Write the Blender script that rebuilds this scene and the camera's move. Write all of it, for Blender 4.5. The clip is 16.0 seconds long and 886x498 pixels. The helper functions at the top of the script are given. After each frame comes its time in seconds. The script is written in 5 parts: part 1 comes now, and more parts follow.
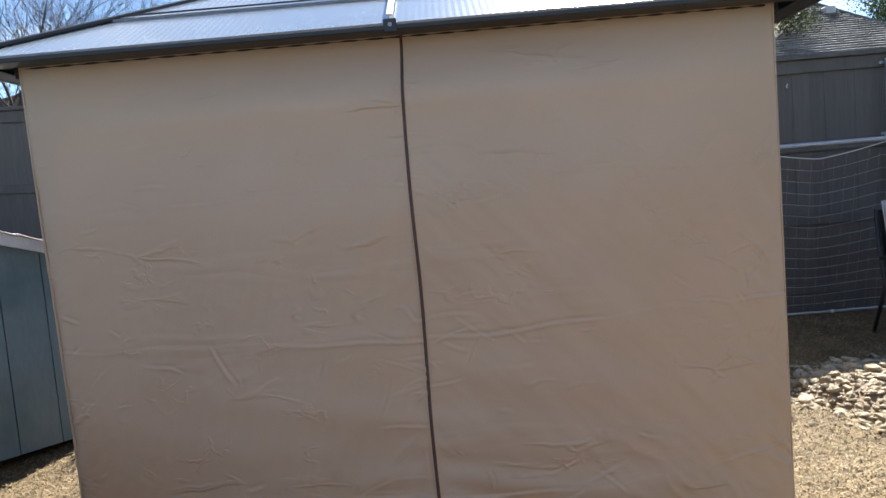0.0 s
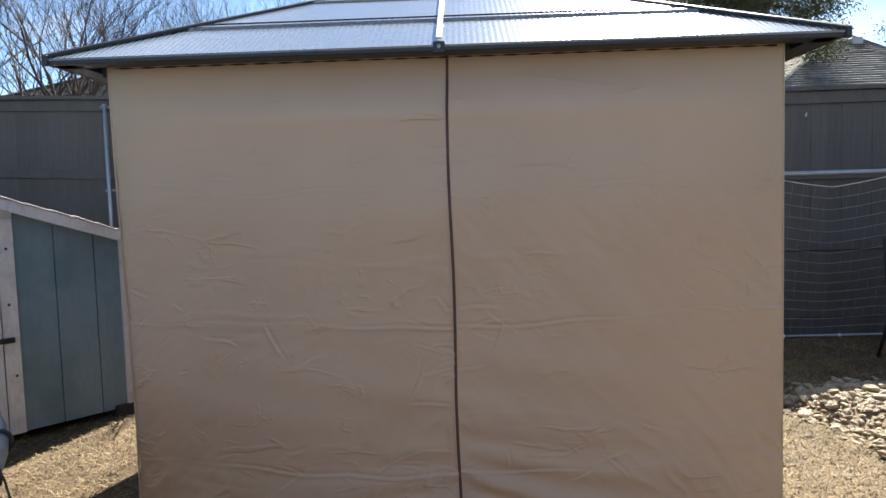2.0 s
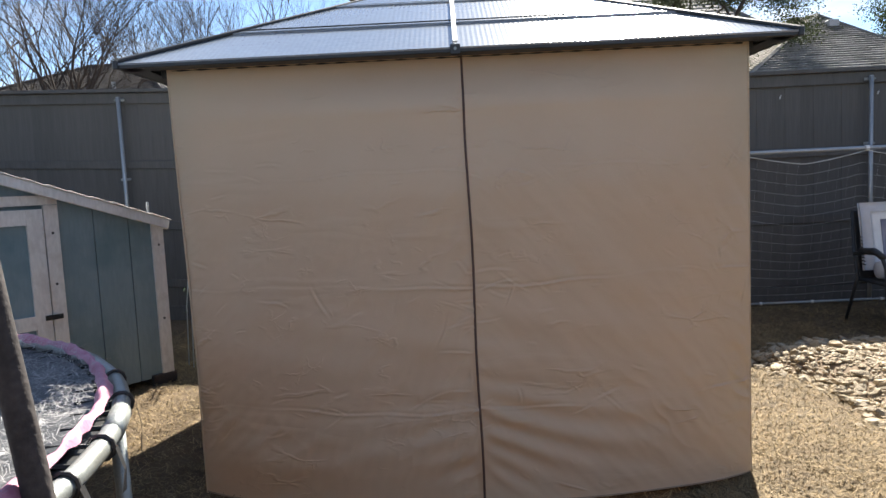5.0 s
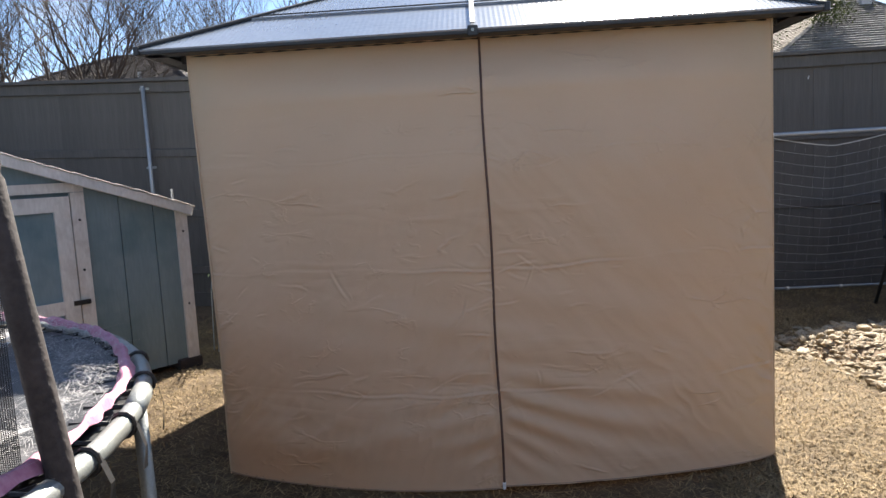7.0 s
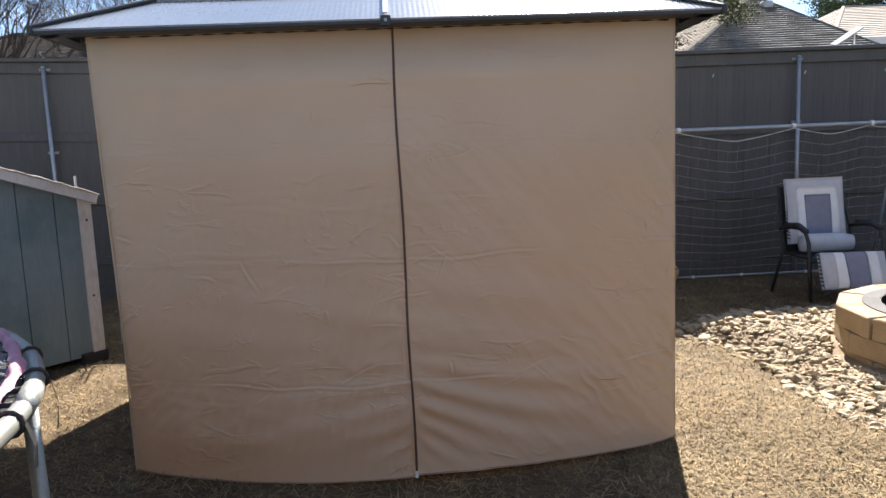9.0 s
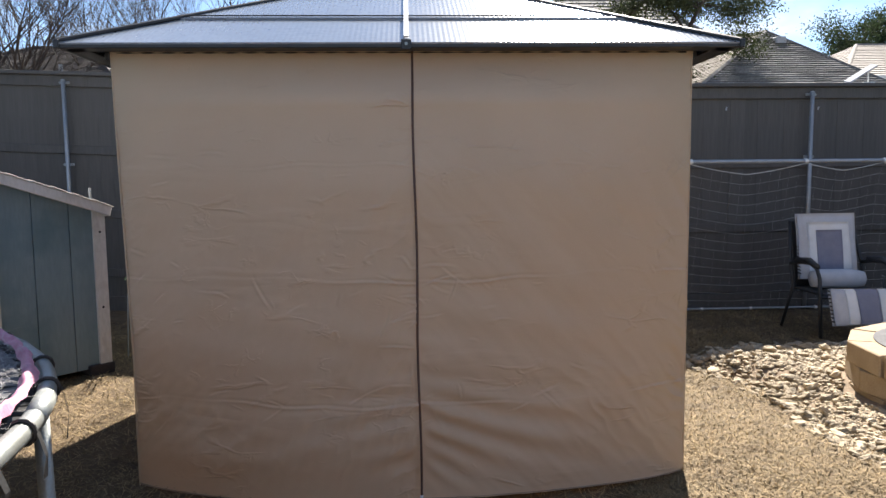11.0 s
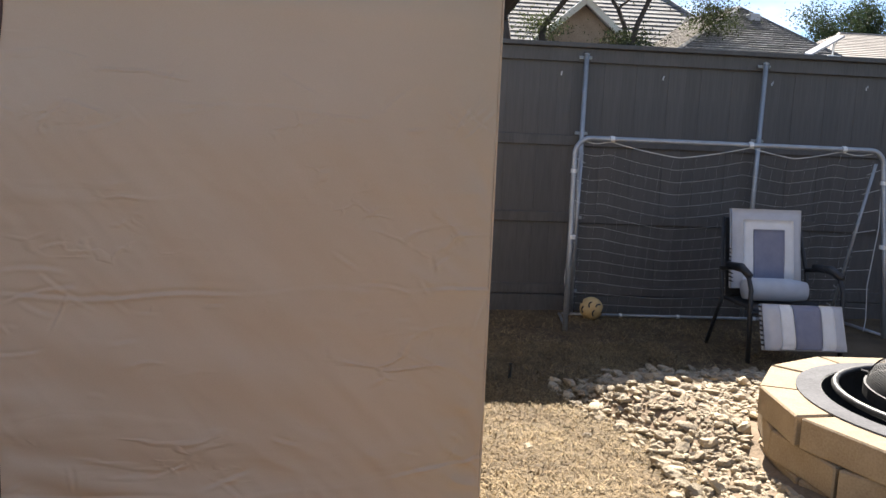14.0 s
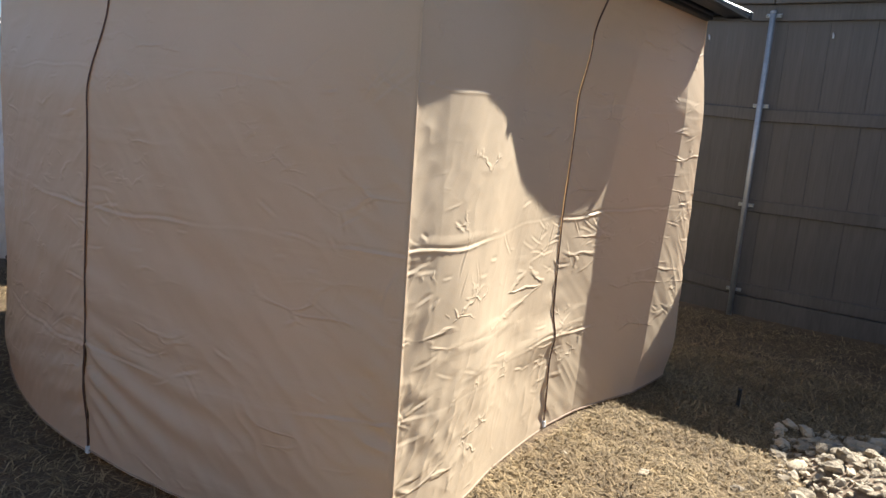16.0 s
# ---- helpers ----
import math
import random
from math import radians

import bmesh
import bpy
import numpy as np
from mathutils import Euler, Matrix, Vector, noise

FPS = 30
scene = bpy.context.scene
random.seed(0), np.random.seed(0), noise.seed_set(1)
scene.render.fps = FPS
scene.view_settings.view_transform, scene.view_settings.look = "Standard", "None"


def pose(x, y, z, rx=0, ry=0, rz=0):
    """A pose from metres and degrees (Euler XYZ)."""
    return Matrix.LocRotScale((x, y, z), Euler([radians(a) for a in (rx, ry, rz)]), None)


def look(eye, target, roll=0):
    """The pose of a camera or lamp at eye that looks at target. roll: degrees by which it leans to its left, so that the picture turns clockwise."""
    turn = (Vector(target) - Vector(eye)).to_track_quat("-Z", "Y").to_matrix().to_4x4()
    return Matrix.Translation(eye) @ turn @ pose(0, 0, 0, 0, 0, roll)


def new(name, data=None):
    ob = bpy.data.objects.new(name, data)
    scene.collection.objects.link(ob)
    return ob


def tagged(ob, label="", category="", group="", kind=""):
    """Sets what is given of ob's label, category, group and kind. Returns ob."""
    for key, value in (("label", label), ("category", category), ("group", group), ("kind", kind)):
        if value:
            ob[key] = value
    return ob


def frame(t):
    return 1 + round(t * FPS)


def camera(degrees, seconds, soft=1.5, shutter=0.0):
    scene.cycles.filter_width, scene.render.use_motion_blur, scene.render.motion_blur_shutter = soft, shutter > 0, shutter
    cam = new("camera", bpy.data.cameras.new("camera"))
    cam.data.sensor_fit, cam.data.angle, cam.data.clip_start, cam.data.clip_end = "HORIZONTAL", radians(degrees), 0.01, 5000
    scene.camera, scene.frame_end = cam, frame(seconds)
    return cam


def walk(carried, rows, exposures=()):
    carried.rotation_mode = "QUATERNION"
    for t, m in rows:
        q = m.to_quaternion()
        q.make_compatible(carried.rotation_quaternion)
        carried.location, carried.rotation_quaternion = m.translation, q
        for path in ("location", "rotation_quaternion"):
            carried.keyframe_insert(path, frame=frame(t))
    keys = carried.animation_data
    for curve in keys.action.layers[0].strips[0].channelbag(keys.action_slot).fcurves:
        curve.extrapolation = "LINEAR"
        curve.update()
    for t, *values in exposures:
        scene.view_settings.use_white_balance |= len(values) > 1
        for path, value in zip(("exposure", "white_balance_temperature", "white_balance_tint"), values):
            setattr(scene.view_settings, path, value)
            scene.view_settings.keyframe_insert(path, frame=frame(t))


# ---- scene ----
cam = camera(63.0, 16.0)
PATH = [
    (0, (0.071, 0.359, 1.447), (0.049, 2.351, 1.277), -4.8),
    (0.5, (0.035, 0.337, 1.461), (-0.016, 2.33, 1.299), -4.8),
    (1, (0.029, 0.312, 1.459), (-0.032, 2.305, 1.301), -3.9),
    (1.5, (0.057, 0.275, 1.454), (-0.007, 2.268, 1.301), -1.6),
    (2, (0.014, 0.074, 1.442), (-0.051, 2.067, 1.295), -1.7),
    (2.5, (-0.069, -0.147, 1.425), (-0.134, 1.846, 1.277), -1.3),
    (3, (-0.037, -0.291, 1.38), (-0.109, 1.7, 1.206), -1.7),
    (3.5, (-0.078, -0.353, 1.434), (-0.132, 1.638, 1.252), -3.5),
    (4, (-0.124, -0.399, 1.434), (-0.149, 1.594, 1.261), -2.9),
    (6.5, (-0.073, -0.405, 1.411), (-0.133, 1.582, 1.188), -2.3),
    (7, (-0.081, -0.404, 1.407), (-0.184, 1.581, 1.186), -3.2),
    (7.5, (-0.1, -0.399, 1.406), (-0.25, 1.584, 1.191), -3.9),
    (8, (-0.078, -0.39, 1.414), (-0.131, 1.596, 1.188), -3.4),
    (8.5, (-0.027, -0.387, 1.4), (0.06, 1.596, 1.154), -2.5),
    (9, (-0.037, -0.413, 1.41), (0.071, 1.567, 1.151), -2.4),
    (9.5, (-0.115, -0.437, 1.408), (0.017, 1.542, 1.149), -1.8),
    (10, (-0.124, -0.444, 1.424), (0.024, 1.541, 1.223), -0.6),
    (12.5, (0.192, -0.003, 1.333), (0.222, 1.987, 1.141), -1.7),
    (13, (0.336, 0.341, 1.309), (0.435, 2.323, 1.066), -2.6),
    (13.5, (0.609, 0.588, 1.347), (0.709, 2.57, 1.095), 2.9),
    (14, (0.939, 0.784, 1.368), (1.083, 2.762, 1.108), 2.4),
    (14.2, (1.109, 0.830, 1.368), (1.321, 2.802, 1.117), 1.5),
    (14.3, (1.195, 0.846, 1.370), (1.346, 2.820, 1.122), 0.0),
    (14.5, (1.379, 0.883, 1.368), (1.339, 2.867, 1.121), -0.9),
    (15, (1.784, 1.02, 1.402), (1.333, 2.95, 1.132), 1.6),
    (15.5, (2.175, 1.179, 1.406), (1.398, 2.991, 1.07), 3.4),
    (16, (2.54, 1.307, 1.398), (1.372, 2.887, 1.024), 4.1),
]
walk(cam, [(t, look(eye, target, roll)) for t, eye, target, roll in PATH],
     [(0, 2.0, 6400, 8), (2, 1.93, 6550, 8), (3.4, 1.98, 6750, 7), (4.1, 1.82, 6700, 8), (6.5, 1.95, 6850, 11), (8, 1.92, 6850, 12), (9, 1.98, 6850, 12), (10, 1.80, 6750, 11), (13, 1.87, 6900, 13), (14.6, 1.92, 6650, 11), (16, 1.77, 6400, 10)])

# ---- light: a winter sun behind the garden, half-clouded sky ----
SUN = Vector((0.205, 0.692, 0.665)).normalized()
sun_data = bpy.data.lights.new("sun", "SUN")
sun_data.energy, sun_data.angle, sun_data.color = 5.0, radians(0.55), (1.0, 0.955, 0.88)
sun = new("sun", sun_data)
sun.matrix_world = look(SUN * 60, (0, 0, 0))

world = bpy.data.worlds.new("sky")
world.use_nodes = True
scene.world = world
wt = world.node_tree
wt.nodes.clear()
w_out = wt.nodes.new("ShaderNodeOutputWorld")
w_bg = wt.nodes.new("ShaderNodeBackground")
w_sky = wt.nodes.new("ShaderNodeTexSky")
w_sky.sky_type, w_sky.sun_disc = "NISHITA", False
w_sky.sun_elevation, w_sky.sun_rotation = math.asin(SUN.z), math.atan2(SUN.x, SUN.y)
w_sky.air_density, w_sky.dust_density, w_sky.ozone_density = 0.75, 0.0, 2.5
w_co = wt.nodes.new("ShaderNodeTexCoord")
w_map = wt.nodes.new("ShaderNodeMapping")
w_map.inputs["Scale"].default_value = (1.0, 1.0, 2.6)
w_map.inputs["Location"].default_value = (0.3, 1.7, 0.0)
w_noise = wt.nodes.new("ShaderNodeTexNoise")
w_noise.inputs["Scale"].default_value, w_noise.inputs["Detail"].default_value = 3.2, 7.0
w_ramp = wt.nodes.new("ShaderNodeValToRGB")
w_ramp.color_ramp.elements[0].position, w_ramp.color_ramp.elements[1].position = 0.53, 0.70
w_mix = wt.nodes.new("ShaderNodeMix")
w_mix.data_type = "RGBA"
w_mix.inputs[7].default_value = (6.2, 6.4, 6.8, 1)
wt.links.new(w_co.outputs["Generated"], w_map.inputs["Vector"])
wt.links.new(w_map.outputs["Vector"], w_noise.inputs["Vector"])
wt.links.new(w_noise.outputs["Fac"], w_ramp.inputs["Fac"])
wt.links.new(w_ramp.outputs["Color"], w_mix.inputs[0])
wt.links.new(w_sky.outputs["Color"], w_mix.inputs[6])
wt.links.new(w_mix.outputs[2], w_bg.inputs["Color"])
w_bg.inputs["Strength"].default_value = 0.062
wt.links.new(w_bg.outputs["Background"], w_out.inputs["Surface"])


# ---- materials ----
def material(name, a, b, rough=0.7, scale=8.0, bump=0.2, fine=60.0, metal=0.0, spread=0.0, stretch=(1, 1, 1), translucent=0.0, spec=0.5, depth=0.01, stain=None, stain_scale=1.5, glow=(1, 1, 1)):
    """Two colours mixed by noise at two scales, with fine relief; spread varies the tone piece by piece."""
    m = bpy.data.materials.new(name)
    m.use_nodes = True
    t = m.node_tree
    p = t.nodes["Principled BSDF"]
    co = t.nodes.new("ShaderNodeTexCoord")
    mp = t.nodes.new("ShaderNodeMapping")
    mp.inputs["Scale"].default_value = stretch
    t.links.new(co.outputs["Object"], mp.inputs["Vector"])
    n1 = t.nodes.new("ShaderNodeTexNoise")
    n1.inputs["Scale"].default_value, n1.inputs["Detail"].default_value = scale, 6
    n2 = t.nodes.new("ShaderNodeTexNoise")
    n2.inputs["Scale"].default_value, n2.inputs["Detail"].default_value = fine, 3
    for n in (n1, n2):
        t.links.new(mp.outputs["Vector"], n.inputs["Vector"])
    add = t.nodes.new("ShaderNodeMath")
    add.operation = "MULTIPLY_ADD"
    add.inputs[1].default_value = 0.5
    t.links.new(n2.outputs["Fac"], add.inputs[0])
    half = t.nodes.new("ShaderNodeMath")
    half.operation = "MULTIPLY"
    half.inputs[1].default_value = 0.5
    t.links.new(n1.outputs["Fac"], half.inputs[0])
    t.links.new(half.outputs[0], add.inputs[2])
    ramp = t.nodes.new("ShaderNodeValToRGB")
    ramp.color_ramp.elements[0].position, ramp.color_ramp.elements[1].position = 0.36, 0.64
    ramp.color_ramp.elements[0].color, ramp.color_ramp.elements[1].color = (*a, 1), (*b, 1)
    t.links.new(add.outputs[0], ramp.inputs["Fac"])
    colour = ramp.outputs["Color"]
    if stain:
        n3 = t.nodes.new("ShaderNodeTexNoise")
        n3.inputs["Scale"].default_value, n3.inputs["Detail"].default_value = stain_scale, 8
        t.links.new(co.outputs["Object"], n3.inputs["Vector"])
        r3 = t.nodes.new("ShaderNodeValToRGB")
        r3.color_ramp.elements[0].position, r3.color_ramp.elements[1].position = 0.52, 0.68
        t.links.new(n3.outputs["Fac"], r3.inputs["Fac"])
        mx = t.nodes.new("ShaderNodeMix")
        mx.data_type = "RGBA"
        mx.inputs[7].default_value = (*stain, 1)
        t.links.new(r3.outputs["Color"], mx.inputs[0])
        t.links.new(colour, mx.inputs[6])
        colour = mx.outputs[2]
    if spread:
        info = t.nodes.new("ShaderNodeObjectInfo")
        geo = t.nodes.new("ShaderNodeNewGeometry")
        sm = t.nodes.new("ShaderNodeMath")
        sm.operation = "ADD"
        t.links.new(info.outputs["Random"], sm.inputs[0])
        t.links.new(geo.outputs["Random Per Island"], sm.inputs[1])
        fr = t.nodes.new("ShaderNodeMath")
        fr.operation = "FRACT"
        t.links.new(sm.outputs[0], fr.inputs[0])
        rg = t.nodes.new("ShaderNodeMapRange")
        rg.inputs["To Min"].default_value, rg.inputs["To Max"].default_value = 1 - spread, 1 + spread
        t.links.new(fr.outputs[0], rg.inputs["Value"])
        hsv = t.nodes.new("ShaderNodeHueSaturation")
        t.links.new(rg.outputs["Result"], hsv.inputs["Value"])
        t.links.new(colour, hsv.inputs["Color"])
        colour = hsv.outputs["Color"]
    t.links.new(colour, p.inputs["Base Color"])
    p.inputs["Roughness"].default_value, p.inputs["Metallic"].default_value = rough, metal
    p.inputs["Specular IOR Level"].default_value = spec
    bp = t.nodes.new("ShaderNodeBump")
    bp.inputs["Strength"].default_value, bp.inputs["Distance"].default_value = bump, depth
    t.links.new(add.outputs[0], bp.inputs["Height"])
    t.links.new(bp.outputs["Normal"], p.inputs["Normal"])
    if translucent:
        tr = t.nodes.new("ShaderNodeBsdfTranslucent")
        tint = t.nodes.new("ShaderNodeMix")
        tint.data_type, tint.blend_type = "RGBA", "MULTIPLY"
        tint.inputs[0].default_value = 1.0
        tint.inputs[7].default_value = (*glow, 1)
        t.links.new(colour, tint.inputs[6])
        t.links.new(tint.outputs[2], tr.inputs["Color"])
        mix = t.nodes.new("ShaderNodeMixShader")
        mix.inputs[0].default_value = translucent
        t.links.new(p.outputs["BSDF"], mix.inputs[1])
        t.links.new(tr.outputs["BSDF"], mix.inputs[2])
        t.links.new(mix.outputs["Shader"], t.nodes["Material Output"].inputs["Surface"])
    return m


def net_material(name, colour, cell, wire):
    """A woven net: open squares between threads."""
    m = bpy.data.materials.new(name)
    m.use_nodes = True
    t = m.node_tree
    p = t.nodes["Principled BSDF"]
    p.inputs["Base Color"].default_value = (*colour, 1)
    p.inputs["Roughness"].default_value = 0.8
    uv = t.nodes.new("ShaderNodeTexCoord")
    xyz = t.nodes.new("ShaderNodeSeparateXYZ")
    t.links.new(uv.outputs["UV"], xyz.inputs[0])
    lines = []
    for axis in (0, 1):
        mul = t.nodes.new("ShaderNodeMath")
        mul.operation = "MULTIPLY"
        mul.inputs[1].default_value = 1.0 / cell
        t.links.new(xyz.outputs[axis], mul.inputs[0])
        fr = t.nodes.new("ShaderNodeMath")
        fr.operation = "FRACT"
        t.links.new(mul.outputs[0], fr.inputs[0])
        less = t.nodes.new("ShaderNodeMath")
        less.operation = "LESS_THAN"
        less.inputs[1].default_value = wire
        t.links.new(fr.outputs[0], less.inputs[0])
        lines.append(less)
    br = t.nodes.new("ShaderNodeMath")
    br.operation = "MAXIMUM"
    t.links.new(lines[0].outputs[0], br.inputs[0])
    t.links.new(lines[1].outputs[0], br.inputs[1])
    clear = t.nodes.new("ShaderNodeBsdfTransparent")
    mix = t.nodes.new("ShaderNodeMixShader")
    t.links.new(br.outputs[0], mix.inputs[0])
    t.links.new(clear.outputs["BSDF"], mix.inputs[1])
    t.links.new(p.outputs["BSDF"], mix.inputs[2])
    t.links.new(mix.outputs["Shader"], t.nodes["Material Output"].inputs["Surface"])
    return m


FABRIC = material("tan polyester", (0.635, 0.505, 0.350), (0.68, 0.55, 0.388), 0.5, 3.0, 0.12, 420.0, translucent=0.30, glow=(1.0, 0.74, 0.50), spec=0.35, depth=0.002)


def add_wrinkles(m, layers):
    """Crisp pressed creases in patches over a cloth: edges of distorted cells, thinned out by noise."""
    t = m.node_tree
    p = t.nodes["Principled BSDF"]
    co = t.nodes.new("ShaderNodeTexCoord")
    normal = p.inputs["Normal"].links[0].from_socket
    for stretch, scale, width, cover, depth, shift in layers:
        mp = t.nodes.new("ShaderNodeMapping")
        mp.inputs["Scale"].default_value, mp.inputs["Location"].default_value = stretch, (shift, shift * 0.7, shift * 1.3)
        t.links.new(co.outputs["Object"], mp.inputs["Vector"])
        wob = t.nodes.new("ShaderNodeTexNoise")
        wob.inputs["Scale"].default_value, wob.inputs["Detail"].default_value = scale * 0.8, 3
        t.links.new(mp.outputs["Vector"], wob.inputs["Vector"])
        push = t.nodes.new("ShaderNodeVectorMath")
        push.operation = "MULTIPLY_ADD"
        push.inputs[1].default_value = (0.22, 0.22, 0.22)
        t.links.new(wob.outputs["Color"], push.inputs[0])
        t.links.new(mp.outputs["Vector"], push.inputs[2])
        cell = t.nodes.new("ShaderNodeTexVoronoi")
        cell.feature = "DISTANCE_TO_EDGE"
        cell.inputs["Scale"].default_value = scale
        t.links.new(push.outputs[0], cell.inputs["Vector"])
        line = t.nodes.new("ShaderNodeMapRange")
        line.interpolation_type = "SMOOTHSTEP"
        line.inputs["From Min"].default_value, line.inputs["From Max"].default_value = 0.0, width
        line.inputs["To Min"].default_value, line.inputs["To Max"].default_value = 1.0, 0.0
        t.links.new(cell.outputs["Distance"], line.inputs["Value"])
        thin = t.nodes.new("ShaderNodeTexNoise")
        thin.inputs["Scale"].default_value, thin.inputs["Detail"].default_value = scale * 0.55, 2
        t.links.new(mp.outputs["Vector"], thin.inputs["Vector"])
        gate = t.nodes.new("ShaderNodeMapRange")
        gate.interpolation_type = "SMOOTHSTEP"
        gate.inputs["From Min"].default_value, gate.inputs["From Max"].default_value = cover, cover + 0.12
        t.links.new(thin.outputs["Fac"], gate.inputs["Value"])
        mul = t.nodes.new("ShaderNodeMath")
        mul.operation = "MULTIPLY"
        t.links.new(line.outputs["Result"], mul.inputs[0])
        t.links.new(gate.outputs["Result"], mul.inputs[1])
        bp = t.nodes.new("ShaderNodeBump")
        bp.inputs["Strength"].default_value, bp.inputs["Distance"].default_value = 1.0, depth
        t.links.new(mul.outputs[0], bp.inputs["Height"])
        t.links.new(normal, bp.inputs["Normal"])
        normal = bp.outputs["Normal"]
    t.links.new(normal, p.inputs["Normal"])


add_wrinkles(FABRIC, (((0.8, 0.8, 2.4), 4.5, 0.09, 0.56, 0.0040, 0.0), ((1.0, 1.0, 1.5), 8.0, 0.10, 0.58, 0.0026, 3.7), ((0.6, 0.6, 3.2), 3.2, 0.30, 0.52, 0.0026, 8.1)))
HEM = material("tan hem tape", (0.30, 0.21, 0.14), (0.36, 0.26, 0.18), 0.7, 20, 0.2, 300)
ZIP = material("brown zip tape", (0.09, 0.045, 0.03), (0.13, 0.07, 0.05), 0.6, 30, 0.3, 200)
CHARCOAL = material("charcoal powder coat", (0.013, 0.0135, 0.016), (0.021, 0.022, 0.025), 0.42, 10, 0.1, 200)
POLY = material("grey twin-wall polycarbonate", (0.215, 0.245, 0.285), (0.265, 0.30, 0.345), 0.20, 2.0, 0.05, 40, translucent=0.06, spec=0.6, depth=0.001)
POLY.node_tree.nodes["Principled BSDF"].inputs["Coat Weight"].default_value = 0.85
POLY.node_tree.nodes["Principled BSDF"].inputs["Coat Roughness"].default_value = 0.15
RIDGE = material("pale joint strip", (0.55, 0.56, 0.56), (0.65, 0.66, 0.66), 0.4, 8, 0.1, 90)
STEEL = material("galvanised steel", (0.245, 0.266, 0.256), (0.360, 0.382, 0.367), 0.44, 14, 0.25, 120, metal=0.55, stain=(0.26, 0.27, 0.25), stain_scale=7.0)
PIPE = material("dull galvanised pipe", (0.30, 0.32, 0.34), (0.42, 0.44, 0.46), 0.45, 12, 0.12, 90, metal=0.6)
FENCE = material("dark brown fence stain", (0.060, 0.056, 0.053), (0.092, 0.086, 0.081), 0.62, 6, 0.3, 70, spread=0.08, stretch=(1, 1, 0.12), depth=0.006)
LAWN = material("dormant lawn", (0.061, 0.039, 0.020), (0.141, 0.094, 0.048), 0.95, 5, 0.9, 90, stain=(0.15, 0.105, 0.062), stain_scale=1.6, depth=0.02)
STRAW = material("dry grass blades", (0.164, 0.111, 0.054), (0.313, 0.232, 0.121), 0.8, 3, 0.1, 40, spread=0.55, translucent=0.2)
DIRT = material("bare dark soil", (0.15, 0.11, 0.07), (0.24, 0.175, 0.115), 0.95, 9, 0.8, 70)
ROCK = material("pale river rock", (0.278, 0.223, 0.147), (0.416, 0.347, 0.246), 0.85, 7, 0.6, 60, spread=0.30)
BLOCK = material("buff concrete block", (0.254, 0.186, 0.111), (0.340, 0.261, 0.167), 0.9, 8, 0.7, 110, spread=0.10, depth=0.006)
BLACK = material("black metal", (0.012, 0.012, 0.013), (0.03, 0.03, 0.03), 0.5, 12, 0.2, 120)
SHED = material("blue-green siding paint", (0.165, 0.238, 0.272), (0.205, 0.285, 0.32), 0.6, 5, 0.3, 60, stretch=(1, 1, 0.2), stain=(0.11, 0.185, 0.215), stain_scale=2.0)
TRIM = material("worn cream trim paint", (0.608, 0.589, 0.556), (0.760, 0.741, 0.708), 0.75, 5, 0.35, 60, stretch=(1, 1, 0.3), stain=(0.56, 0.53, 0.495), stain_scale=9.0)
SHINGLE_PALE = material("weathered grey shingle", (0.46, 0.43, 0.40), (0.62, 0.58, 0.54), 0.9, 14, 0.8, 150, spread=0.15)
SHINGLE_BROWN = material("grey-brown roof shingle", (0.115, 0.112, 0.112), (0.23, 0.225, 0.225), 0.9, 2.5, 0.5, 26, spread=0.25)
SHINGLE_DARK = material("dark roof shingle", (0.05, 0.044, 0.043), (0.085, 0.075, 0.073), 0.9, 2.5, 0.8, 26, spread=0.15)
# the far roof's own tan; on the wing's left slope it paints in sunlight
SHINGLE_TAN = material("tan and sunlit shingle", (0.215, 0.192, 0.168), (0.272, 0.245, 0.215), 0.9, 2.5, 0.5, 26, spread=0.1)
WALL_TAN = material("tan brick wall", (0.34, 0.25, 0.19), (0.46, 0.35, 0.27), 0.9, 5, 0.5, 40)
WHITE = material("off-white plastic", (0.68, 0.68, 0.66), (0.80, 0.80, 0.78), 0.5, 10, 0.1, 80)
BARK = material("grey-brown bark", (0.038, 0.030, 0.025), (0.085, 0.070, 0.060), 0.95, 8, 0.9, 40, stretch=(1, 1, 0.3))
TWIG = material("bare twig bark", (0.040, 0.032, 0.027), (0.075, 0.060, 0.052), 0.95, 4, 0.3, 30)
LEAF = material("live oak leaf", (0.04, 0.055, 0.022), (0.085, 0.10, 0.04), 0.8, 2, 0.1, 20, spread=0.4, translucent=0.3)
LEAF_DARK = material("evergreen leaf", (0.022, 0.04, 0.018), (0.05, 0.075, 0.032), 0.85, 2, 0.1, 20, spread=0.4, translucent=0.25)
FOAM = material("grey-black foam sleeve", (0.028, 0.024, 0.023), (0.06, 0.05, 0.048), 0.85, 9, 0.6, 60)
MAT = material("black jumping mat", (0.018, 0.02, 0.023), (0.05, 0.053, 0.058), 0.55, 5, 0.3, 160, stain=(0.11, 0.11, 0.115), stain_scale=3.5)
PINK = material("faded pink vinyl", (0.406, 0.148, 0.234), (0.546, 0.281, 0.359), 0.6, 14, 0.5, 60)
FRAY = material("frayed white fibre", (0.36, 0.355, 0.35), (0.52, 0.51, 0.50), 0.85, 6, 0.2, 60, translucent=0.2)
PAD_GREY = material("pale grey cushion cloth", (0.42, 0.43, 0.46), (0.52, 0.53, 0.56), 0.9, 12, 0.3, 260)
PAD_WHITE = material("white cushion cloth", (0.62, 0.63, 0.64), (0.74, 0.75, 0.76), 0.9, 12, 0.3, 260)
